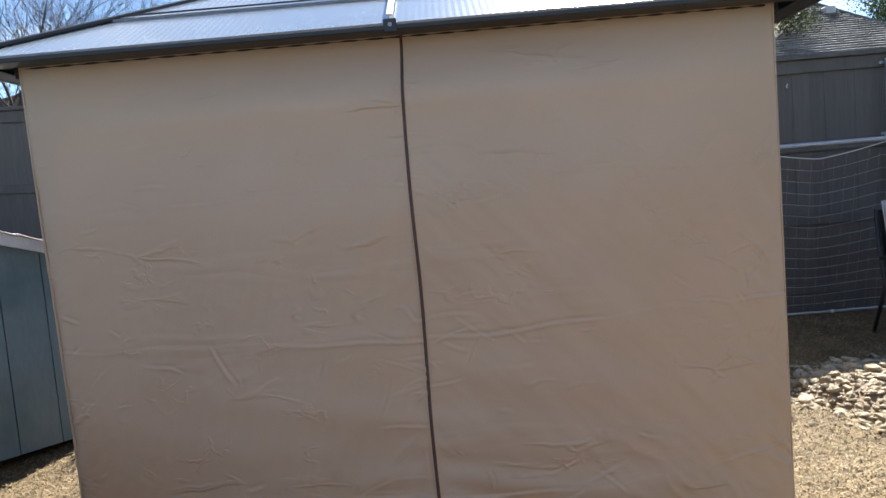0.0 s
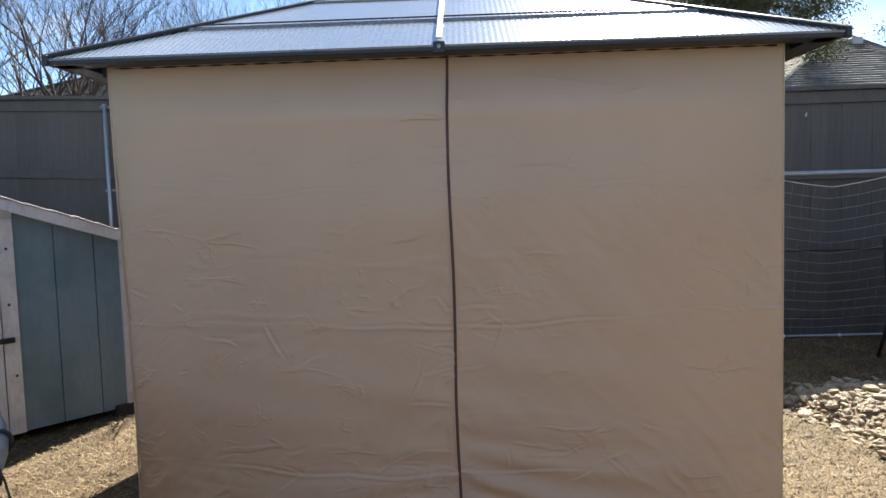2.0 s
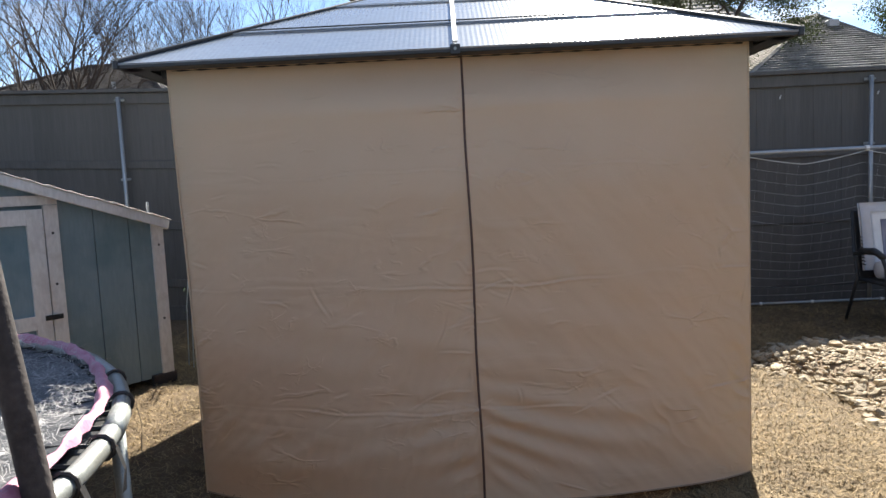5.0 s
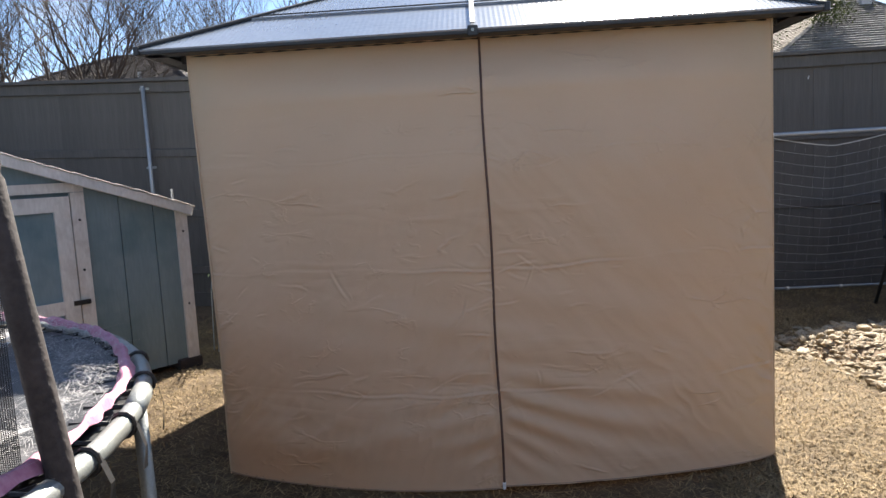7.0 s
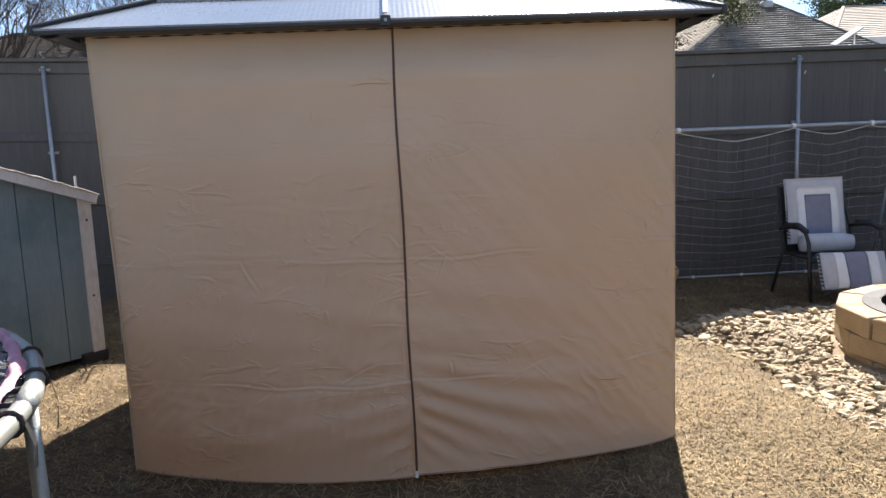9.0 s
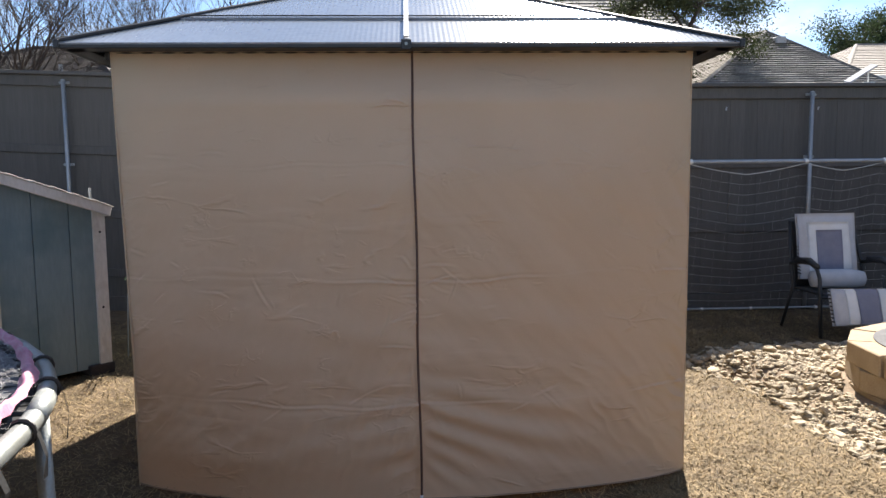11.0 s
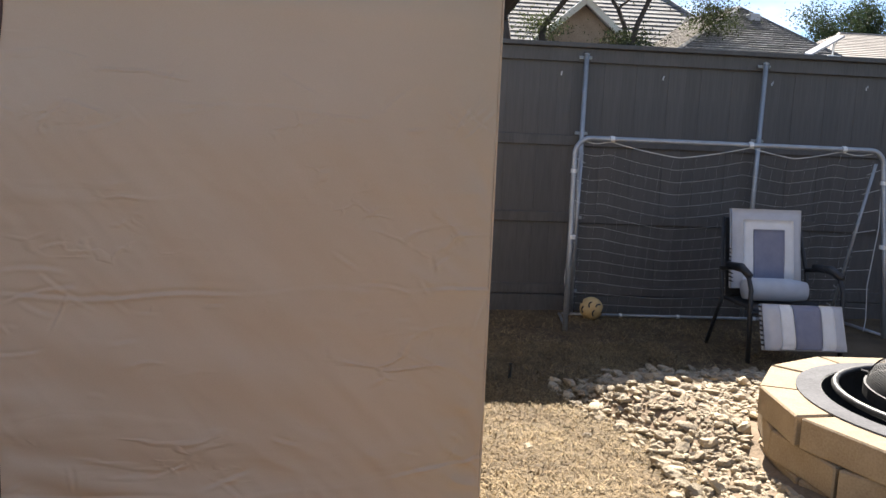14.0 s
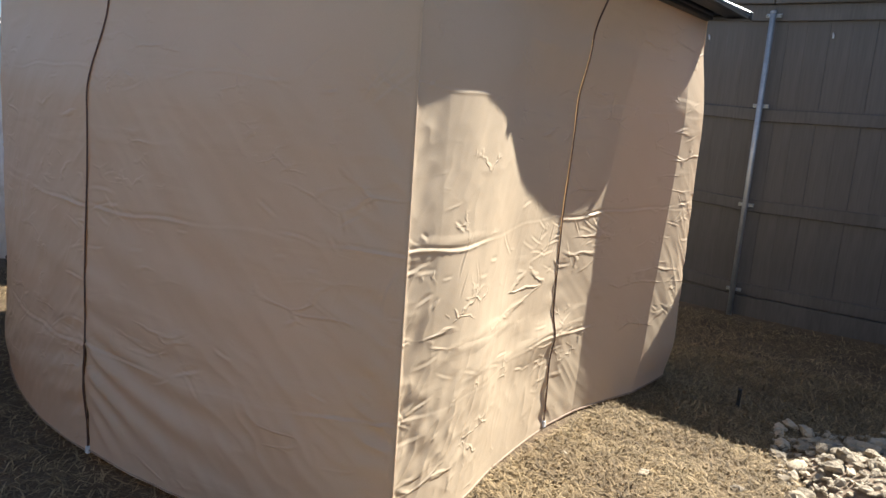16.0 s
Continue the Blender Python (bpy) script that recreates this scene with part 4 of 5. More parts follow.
for k in range(8):
    a = 2 * math.pi * k / 8
    part("dome_rib", Shape().tube([(SX + 0.442 * math.sin(q * math.pi / 2) * math.cos(a), SY + 0.442 * math.sin(q * math.pi / 2) * math.sin(a), PZ + 0.052 + 0.21 * math.cos(q * math.pi / 2)) for q in np.linspace(0.05, 1, 8)], 0.004, 5), BLACK, screen_lid)
part("handle", Shape().tube([(SX - 0.05, SY, PZ + 0.258), (SX - 0.04, SY, PZ + 0.30), (SX + 0.04, SY, PZ + 0.30), (SX + 0.05, SY, PZ + 0.258)], 0.007, 6), STEEL, screen_lid)
for k in range(4):
    a = 2 * math.pi * k / 4 + 0.4
    part("arm", Shape().tube([(SX + 0.45 * math.cos(a), SY + 0.45 * math.sin(a), PZ + 0.03), (SX + 0.56 * math.cos(a), SY + 0.56 * math.sin(a), PZ + 0.032)], 0.008, 6), BLACK, screen_lid)

stake = Shape().tube([(1.70, 5.10, -0.02), (1.703, 5.10, 0.10)], 0.010, 6)
tagged(part("garden_stake", stake, BLACK), "short rusty iron stake driven into the lawn", "stake")


# ---- shed ----
UX = Vector((0.628, 0.778, 0)).normalized()
VX = Vector((0.778, -0.628, 0)).normalized()
SHED_M = Matrix.Translation((-2.3, 4.95, 0)) @ Matrix(((UX.x, -VX.x, 0, 0), (UX.y, -VX.y, 0, 0), (0, 0, 1, 0), (0, 0, 0, 1)))
# local: x along the wall (0 at the low corner, negative towards the door), y into the shed, z up
shed = thing("shed", "small blue-green wooden shed with worn cream trim and lean-to roof", "shed")


def roof_z(x):
    return 1.206 - 0.332 * x


def wall_piece(name, x0, x1, z0, mat, y0=0.0, y1=0.02, parent=None, label="", z1=None):
    """An upright board whose top follows the roof."""
    h0, h1 = (roof_z(x0), roof_z(x1)) if z1 is None else (z1, z1)
    v = [(x, y, z) for y in (y0, y1) for x, z in ((x0, z0), (x1, z0), (x1, h1), (x0, h0))]
    f = [(0, 1, 2, 3), (7, 6, 5, 4), (0, 4, 5, 1), (1, 5, 6, 2), (2, 6, 7, 3), (3, 7, 4, 0)]
    return part(name, Shape().add([SHED_M @ Vector(p) for p in v], f), mat, parent or shed, label)


DEEP = 1.35
for x0, x1 in ((-0.06, -0.002), (-0.235, -0.063), (-0.482, -0.242), (-0.722, -0.489)):
    wall_piece("siding_panel", x0, x1, 0.06, SHED)
wall_piece("backing_wall", -1.70, -0.004, 0.07, SHED, 0.014, 0.04)
wall_piece("siding_panel", -1.70, -1.46, 0.06, SHED)
wall_piece("siding_panel", -1.456, -0.80, 1.455, SHED)
wall_piece("corner_trim", -0.075, 0.012, 0.06, TRIM, -0.022, -0.001, label="worn cream corner board")
wall_piece("corner_trim", -1.71, -1.63, 0.06, TRIM, -0.022, -0.001)
wall_piece("door_jamb", -0.812, -0.722, 0.06, TRIM, -0.022, -0.001, z1=1.385)
wall_piece("door_jamb", -1.46, -1.385, 0.06, TRIM, -0.022, -0.001, z1=1.385)
wall_piece("door_header", -1.46, -0.722, 1.388, TRIM, -0.024, -0.001, z1=1.452)
door = wall_piece("door", -1.38, -0.822, 0.09, SHED, -0.008, 0.012, z1=1.36, label="shed door with cream frame and blue-green panel")
for nm, x0, x1, z0, z1 in (("stile", -0.922, -0.822, 0.09, 1.362), ("stile", -1.38, -1.285, 0.09, 1.362), ("rail", -1.284, -0.923, 1.262, 1.362), ("rail", -1.284, -0.923, 0.575, 0.665), ("rail", -1.284, -0.923, 0.09, 0.19)):
    wall_piece(nm, x0, x1, z0, TRIM, -0.030, -0.009, door, z1=z1)
hasp = wall_piece("hasp", -0.865, -0.755, 0.628, BLACK, -0.040, -0.031, door, "rusty hasp", z1=0.660)
part("pin", Shape().tube([SHED_M @ Vector((-0.77, -0.055, 0.644)), SHED_M @ Vector((-0.77, -0.03, 0.644))], 0.012, 6), BLACK, hasp)
for x, z in ((-0.765, 1.20), (-0.77, 0.86), (-0.755, 0.42), (-0.03, 1.05), (-0.035, 0.50)):
    part("nail_head", Shape().tube([SHED_M @ Vector((x, -0.0205, z)), SHED_M @ Vector((x, -0.025, z))], 0.009, 8), BLACK, shed, "rusty nail head")
# far walls
part("end_wall", Shape().box((-0.025, 0.041, 0.06), (0.0, DEEP, 1.14), 0.002, SHED_M), SHED, shed)
part("end_wall", Shape().box((-1.70, 0.041, 0.06), (-1.675, DEEP, 1.64), 0.002, SHED_M), SHED, shed)
wall_piece("back_wall", -1.70, 0.0, 0.06, SHED, DEEP - 0.02, DEEP)
for x0 in (-0.16, -1.66):
    part("skid_block", Shape().box((x0, -0.03, 0.0), (x0 + 0.19, 0.25, 0.085), 0.006, SHED_M), FOAM, shed, "dark block under the shed floor")
slope = Matrix.Translation((0.016, 0, roof_z(0.016))) @ Matrix.Rotation(math.atan(0.332), 4, "Y")
RL = 1.95
part("roof_deck", Shape().box((-RL, -0.075, 0.002), (0.0, DEEP + 0.08, 0.022), 0.003, SHED_M @ slope), TRIM, shed)
part("fascia", Shape().box((-RL, -0.098, -0.034), (0.004, -0.076, 0.034), 0.003, SHED_M @ slope), TRIM, shed, "worn cream fascia board")
part("fascia", Shape().box((0.001, -0.076, -0.035), (0.02, DEEP + 0.08, 0.024), 0.003, SHED_M @ slope), TRIM, shed)
for k in range(13):
    for j in range(5):
        w = (DEEP + 0.19) / 5
        x1 = 0.012 - k * 0.145
        y0 = -0.108 + j * w
        m = SHED_M @ slope @ Matrix.Translation((x1, y0, 0.023 + r.uniform(0, 0.004))) @ Matrix.Rotation(radians(3.2 + r.uniform(-0.8, 1.0)), 4, "Y")
        part("shingle", Shape().box((-0.165, 0.001, 0.004), (0.0, w - 0.002, 0.013), 0.002, m), SHINGLE_PALE, shed)

# clutter in the gap behind the shed
plant_cage = thing("wire_plant_cage", "bent wire plant cage with dry stems behind the shed", "plant cage")
s = Shape()
for k in range(7):
    a = r.uniform(0, 6.28)
    p = Vector((-2.25 + 0.10 * math.cos(a), 5.45 + 0.10 * math.sin(a), 0))
    s.tube([p, p + Vector((0.02, 0.0, 0.5)), p + Vector((0.05 * math.cos(a) + 0.1, 0.05, 0.85)), p + Vector((0.2 + 0.1 * math.cos(a), 0.02, 1.0 + r.uniform(-0.1, 0.1)))], 0.005, 5)
part("wire_frame", s, PIPE, plant_cage)
s = Shape()
for k in range(90):
    p = Vector((-2.2 + r.uniform(-0.12, 0.25), 5.5 + r.uniform(-0.2, 0.2), r.uniform(0.3, 1.0)))
    d = Vector((r.uniform(-1, 1), r.uniform(-1, 1), r.uniform(-0.6, 0.6))).normalized() * 0.07
    e = d.cross(Vector((0, 0, 1))).normalized() * 0.008
    s.add([p, p + d * 0.5 + e, p + d, p + d * 0.5 - e], [(0, 1, 2, 3)])
part("foliage", s, LEAF_DARK, plant_cage)
tagged(part("garden_stake", Shape().tube([(-2.75, 5.85, 0), (-2.76, 5.85, 1.36)], 0.011, 6), PIPE), "thin galvanised garden stake behind the shed", "stake")


# ---- trampoline ----
TX, TY, TR, TZ = -2.85, 0.89, 1.905, 0.82
tramp = thing("trampoline", "old round trampoline with torn pink pad and frayed mat", "trampoline")


def circle(rad, z, k=72, a0=0.0, a1=2 * math.pi, wob=0.0):
    return [(TX + (rad + wob * math.sin(7 * a) + wob * math.sin(13 * a + 1)) * math.cos(a), TY + (rad + wob * math.sin(7 * a)) * math.sin(a), z) for a in (a0 + (a1 - a0) * i / k for i in range(k))]


part("frame_tube", Shape().tube(circle(TR, TZ, 96), 0.026, 12, True), STEEL, tramp, "galvanised ring tube", smooth=True)
for deg in (18, 45, -10, 75, 105, 140, 180, 220, 260, 300, 335):
    a = radians(deg)
    c = Vector((TX + TR * math.cos(a), TY + TR * math.sin(a), TZ))
    t = Vector((-math.sin(a), math.cos(a), 0))
    part("sleeve", Shape().tube([c - t * 0.09, c + t * 0.09], 0.0295, 12), STEEL, tramp, smooth=True)
    o = Vector((math.cos(a), math.sin(a), 0))
    if deg in (18, 75, 140, 220, 260, 335):
        leg = part("leg", Shape().tube([c + o * 0.0 - Vector((0, 0, 0.02)), c + o * 0.005 - Vector((0, 0, 0.4)), c - Vector((0, 0, TZ))], 0.021, 10), STEEL, tramp, smooth=True)
mat_u, mat_v = np.meshgrid(np.linspace(0, 2 * math.pi, 121), np.linspace(0.0, 1.0, 30))
rad = 1.832 * mat_v
mz = TZ + 0.015 - 0.03 * (1 - mat_v ** 2) + 0.006 * smooth_noise(rad * np.cos(mat_u) * 2, rad * np.sin(mat_u) * 2, 8)
part("mat", grid_mesh("mat", np.stack([TX + rad * np.cos(mat_u), TY + rad * np.sin(mat_u), mz], -1).reshape(-1, 3), 121, 30), MAT, tramp, "worn black jumping mat")
spring = Shape().tube([(1.78, 0, 0.012), (TR - 0.02, 0, 0.005)], 0.007, 5).mesh("spring")
for k in range(88):
    ob = part("spring", spring, BLACK, tramp)
    ob.matrix_world = Matrix.Translation((TX, TY, TZ)) @ Matrix.Rotation(2 * math.pi * k / 88, 4, "Z")
part("spring_cover", ring(1.79, 1.888, TZ - 0.012, TZ - 0.008, 72, (TX, TY)), BLACK, tramp, "black cloth under the springs")
# remains of the pad: a ragged band
pad_u, pad_v = np.meshgrid(np.linspace(-0.6, 2.4, 220), np.linspace(0, 1, 7))
inner = 1.842 + 0.004 * np.sin(pad_u * 9) + 0.003 * np.sin(pad_u * 61)
outer = 1.877 + 0.006 * np.sin(pad_u * 17 + 1) + 0.004 * np.sin(pad_u * 47) + 0.003 * np.sin(pad_u * 113)
rad = inner + (outer - inner) * pad_v
pz = TZ + 0.040 + 0.022 * np.sin(pad_v * math.pi) + 0.005 * np.sin(pad_u * 31 + pad_v * 4) - 0.004 * np.sin(pad_u * 90 + 5 * pad_v)
part("pad", grid_mesh("pad", np.stack([TX + rad * np.cos(pad_u), TY + rad * np.sin(pad_u), pz], -1).reshape(-1, 3), 220, 7), PINK, tramp, "torn faded pink edge pad")
s = Shape()
for k in range(7500):
    a = r.uniform(-0.7, 2.3)
    q = r.gauss(1.76, 0.07) if r.random() < 0.6 else r.uniform(1.0, 1.75)
    if q > 1.87:
        continue
    p = Vector((TX + q * math.cos(a), TY + q * math.sin(a), TZ + 0.03 + (0.035 if 1.75 < q < 1.85 else 0.0)))
    th, ln = r.uniform(0, 6.28), r.uniform(0.015, 0.10)
    c = r.uniform(-1.6, 1.6)
    p1 = p + Vector((math.cos(th), math.sin(th), r.uniform(0.05, 0.35))) * ln * 0.5
    p2 = p1 + Vector((math.cos(th + c), math.sin(th + c), r.uniform(-0.4, 0.2))) * ln * 0.5
    e = Vector((-math.sin(th), math.cos(th), 0)) * r.uniform(0.0004, 0.0009)
    s.add([p - e, p + e, p1 + e, p1 - e, p2], [(0, 1, 2, 3), (3, 2, 4)])
part("frayed_fibre", s, FRAY, tramp, "frayed white threads of the torn pad", kind="stuff")
# sheets of torn white backing lying on the mat
for k, (a0, a1, r0, r1) in enumerate(((-0.50, 0.16, 1.45, 1.70), (0.85, 1.40, 1.50, 1.62))):
    u, v = np.meshgrid(np.linspace(a0, a1, 40), np.linspace(0, 1, 14))
    rad = r0 + 0.05 * np.sin(u * 19 + k) + 0.03 * np.sin(u * 47) + (r1 - r0) * v
    z = TZ + 0.026 + 0.012 * np.abs(np.sin(u * 25 + v * 5)) + 0.012 * np.abs(np.sin(v * 9 + u * 13))
    part("torn_backing", grid_mesh("torn_backing", np.stack([TX + rad * np.cos(u), TY + rad * np.sin(u), z], -1).reshape(-1, 3), 40, 14), FRAY, tramp, "torn white pad backing")
# net pole, straps, net
pole_a = radians(1.6)
pc = Vector((TX + (TR + 0.02) * math.cos(pole_a), TY + (TR + 0.02) * math.sin(pole_a), 0))
pole = part("net_pole", Shape().tube([pc + Vector((-0.13 * (z - 0.75), 0.0, z)) for z in (0.02, 0.6, 0.9, 1.2, 1.43, 1.445, 1.46, 1.8, 2.3, 2.5)], [0.022, 0.027, 0.029, 0.028, 0.029, 0.024, 0.029, 0.028, 0.029, 0.028], 12), FOAM, tramp, "net pole in a worn foam sleeve", smooth=True)
for deg, drop in ((12, 0.12), (24, 0.16), (33, 0.0), (48, 0.0), (5, 0.10)):
    a = radians(deg)
    c = Vector((TX + TR * math.cos(a), TY + TR * math.sin(a), TZ))
    o, t = Vector((math.cos(a), math.sin(a), 0)), Vector((-math.sin(a), math.cos(a), 0))
    loop = [c + o * 0.031 * math.cos(q) + Vector((0, 0, 0.031 * math.sin(q))) for q in np.linspace(0, 2 * math.pi, 12)[:-1]]
    part("strap", Shape().tube(loop, 0.006, 5, True), BLACK, tramp, "black tie strap")
    if drop:
        q = c + o * 0.036
        v = [q + t * 0.012, q - t * 0.012, q + Vector((0, 0, -drop * 0.5)) + o * 0.014 - t * 0.004, q + Vector((0, 0, -drop * 0.5)) + o * 0.014 + t * 0.018, q + Vector((0, 0, -drop)) + t * 0.002 + o * 0.003, q + Vector((0, 0, -drop)) + t * 0.026 + o * 0.008]
        part("strap_end", Shape().add(v, [(0, 1, 2, 3), (3, 2, 4, 5)]), BLACK, tramp)
nu, nv = np.meshgrid(np.linspace(0, 1, 40), np.linspace(0, 1, 20))
na = pole_a - 0.02 - nu * 0.75
nr = 1.86 - 0.20 * np.sin(nv * 3) * nu - 0.05 * np.sin(nu * 14)
nz = 0.86 + (1.22 - 0.86) * nv * (1 - 0.75 * nu) + 0.03 * np.sin(nu * 17 + nv * 6)
part("enclosure_net", grid_mesh("enclosure_net", np.stack([TX + nr * np.cos(na), TY + nr * np.sin(na), nz], -1).reshape(-1, 3), 40, 20, True, np.stack([nu * 1.3, nv * 0.4], -1).reshape(-1, 2)), NET, tramp, "sagging torn black enclosure net")


# ---- houses beyond the fence ----
def courses(a, b, c, d, n, thick=0.022):
    """Overlapping shingle courses over a roof face a-b (eave), c-d (top, above b and a)."""
    s = Shape()
    a, b, c, d = (Vector(p) for p in (a, b, c, d))
    nrm = (b - a).cross(d - a).normalized()
    if nrm.z < 0:
        nrm = -nrm
    for i in range(n):
        t0, t1 = i / n, min(1.0, (i + 1.15) / n)
        p0, p1, p2, p3 = a.lerp(d, t0), b.lerp(c, t0), b.lerp(c, t1), a.lerp(d, t1)
        tabs = max(1, int((p1 - p0).length / 0.34))
        for k in range(tabs):
            f0, f1 = k / tabs, (k + 0.985) / tabs
            h = thick * r.uniform(0.9, 1.1)
            v = [p0.lerp(p1, f0) + nrm * h, p0.lerp(p1, f1) + nrm * h, p3.lerp(p2, f1), p3.lerp(p2, f0), p0.lerp(p1, f0), p0.lerp(p1, f1)]
            s.add(v, [(0, 1, 2, 3), (0, 4, 5, 1)])
    return s


def hip_house(name, label, x0, x1, y0, y1, eave, top, ridge0, ridge1, ry, mat, n, left_mat=None):
    t = thing(name, label, "house")
    part("wall", Shape().box((x0 + 0.4, y0 + 0.4, 0), (x1 - 0.4, y1 - 0.4, eave), 0.01), WALL_TAN, t)
    roof = part("roof", Shape().add([(x0, y0, eave), (x1, y0, eave), (x1, y1, eave), (x0, y1, eave), (ridge0, ry, top), (ridge1, ry, top)],
                [(0, 1, 5, 4), (1, 2, 5), (2, 3, 4, 5), (3, 0, 4), (3, 2, 1, 0)]), mat, t)
    part("shingle_field", courses((x0, y0, eave), (x1, y0, eave), (ridge1, ry, top), (ridge0, ry, top), n), mat, roof, kind="stuff")
    part("shingle_field", courses((x0, y1, eave), (x0, y0, eave), (ridge0, ry, top), (ridge0, ry, top), n), left_mat or mat, roof, kind="stuff")
    part("fascia", Shape().box((x0, y0 - 0.03, eave - 0.18), (x1, y0, eave + 0.02), 0.005), WHITE, t)
    for (p, q) in (((x0, y0, eave), (ridge0, ry, top)), ((x1, y0, eave), (ridge1, ry, top)), ((ridge0, ry, top), (ridge1, ry, top))):
        if (Vector(p) - Vector(q)).length > 0.1:
            part("ridge_cap", Shape().tube([p, q], 0.06, 6), mat, roof)
    return t, roof


# the neighbouring wing: a hipped end towards the garden, its ridge running back into the taller roof
h1 = thing("house", "neighbouring house wing with grey-brown shingle hip roof", "house")
EAVE_1 = ((4.55, 12.2, 2.55), (9.6, 12.2, 2.55), (9.8, 19.0, 2.55), (3.7, 19.0, 2.55))
RIDGE_1 = ((7.86, 15.6, 4.56), (7.10, 18.2, 4.56))
part("wall", Shape().box((4.95, 12.6, 0), (9.2, 18.6, 2.54), 0.01), WALL_TAN, h1)
roof1 = part("roof", Shape().add(EAVE_1 + RIDGE_1, [(0, 1, 4), (1, 2, 5, 4), (2, 3, 5), (3, 0, 4, 5), (3, 2, 1, 0)]), SHINGLE_BROWN, h1)
part("shingle_field", courses(EAVE_1[0], EAVE_1[1], RIDGE_1[0], RIDGE_1[0], 36, 0.04), SHINGLE_BROWN, roof1, kind="stuff")
# left slope takes a lighter material than the front, sunlight put into its colour
part("shingle_field", courses(EAVE_1[3], EAVE_1[0], RIDGE_1[0], RIDGE_1[1], 36, 0.02), SHINGLE_TAN, roof1, "roof side in lighter tan for sunlight", kind="stuff")
part("fascia", Shape().box((4.55, 12.17, 2.37), (9.6, 12.2, 2.57), 0.005), WHITE, h1)
for p, q in ((EAVE_1[0], RIDGE_1[0]), (EAVE_1[1], RIDGE_1[0]), (RIDGE_1[0], RIDGE_1[1])):
    part("ridge_cap", Shape().tube([p, q], 0.055, 6), SHINGLE_BROWN, roof1)
part("roof_vent", Shape().box((-0.11, -0.10, -0.1), (0.11, 0.10, 0.11), 0.02, Matrix.Translation((7.9, 15.05, 4.24))), PAD_GREY, roof1, "pale box vent on the roof")
h2, roof2 = hip_house("house", "neighbouring house with tall shingle roof and brick gable", 1.13, 8.6, 15.5, 27.5, 3.4, 7.5, 5.35, 5.5, 21.5, SHINGLE_BROWN, 34)
gable = part("gable_wall", Shape().prism([(2.6, 0), (6.2, 0), (6.2, 2.75), (4.4, 4.25), (2.6, 2.75)], 0, 4.0, Matrix.Translation((0.0, 18.6, 0)) @ Matrix.Rotation(radians(90), 4, "X")), WALL_TAN, h2, "tan brick gable")
part("shingle_field", courses((6.5, 18.7, 2.55), (6.5, 14.4, 2.55), (4.4, 14.4, 4.33), (4.4, 18.7, 4.33), 12), SHINGLE_BROWN, roof2, kind="stuff")
part("shingle_field", courses((2.3, 14.4, 2.55), (2.3, 18.7, 2.55), (4.4, 18.7, 4.33), (4.4, 14.4, 4.33), 12), SHINGLE_BROWN, roof2, kind="stuff")
for xa, xb in ((2.25, 4.4), (6.55, 4.4)):
    part("rake_board", Shape().tube([(xa, 14.42, 2.5), (xb, 14.42, 4.30)], 0.075, 4), WHITE, h2)
h3, roof3 = hip_house("house", "distant house with pale tan shingle roof", 12.4, 29.0, 20.0, 30.0, 4.2, 5.95, 15.8, 25.0, 25.0, SHINGLE_TAN, 18)
h4, roof4 = hip_house("house", "distant house with dark shingle hip roof", -17.0, -5.5, 16.0, 25.0, 2.6, 5.02, -10.05, -8.7, 20.0, SHINGLE_DARK, 56)
part("vent_pipe", Shape().tube([(-8.6, 18.2, 3.7), (-8.6, 18.2, 4.3)], 0.05, 8), PIPE, h4)
solar = thing("solar_light", "pale tilted solar light plate on the fence cap", "light")
part("plate", Shape().box((-0.17, -0.05, -0.008), (0.17, 0.05, 0.008), 0.003, Matrix.Translation((4.71, 7.13, 2.465)) @ Matrix.Rotation(radians(-31), 4, "Y") @ Matrix.Rotation(radians(16), 4, "X")), PAD_GREY, solar)
part("leg", Shape().tube([(4.80, 7.14, 2.36), (4.80, 7.14, 2.50)], 0.008, 6), WHITE, solar)
part("foot", Shape().box((4.74, 7.10, 2.366), (4.86, 7.18, 2.376), 0.002), WHITE, solar)


# ---- trees ----
def tubes_from(segments, sides=5):
    """One mesh from tapered segments (a, b, ra, rb)."""
    s = Shape()
    for a, b, ra, rb in segments:
        d = (b - a)
        if d.length < 1e-5:
            continue
        d = d.normalized()
        e = d.orthogonal().normalized()
        o = d.cross(e)
        n = sides if ra > 0.02 else 3
        v = [p + (e * math.cos(2 * math.pi * k / n) + o * math.sin(2 * math.pi * k / n)) * q for p, q in ((a, ra), (b, rb)) for k in range(n)]
        s.add(v, [(k, (k + 1) % n, n + (k + 1) % n, n + k) for k in range(n)])
    return s


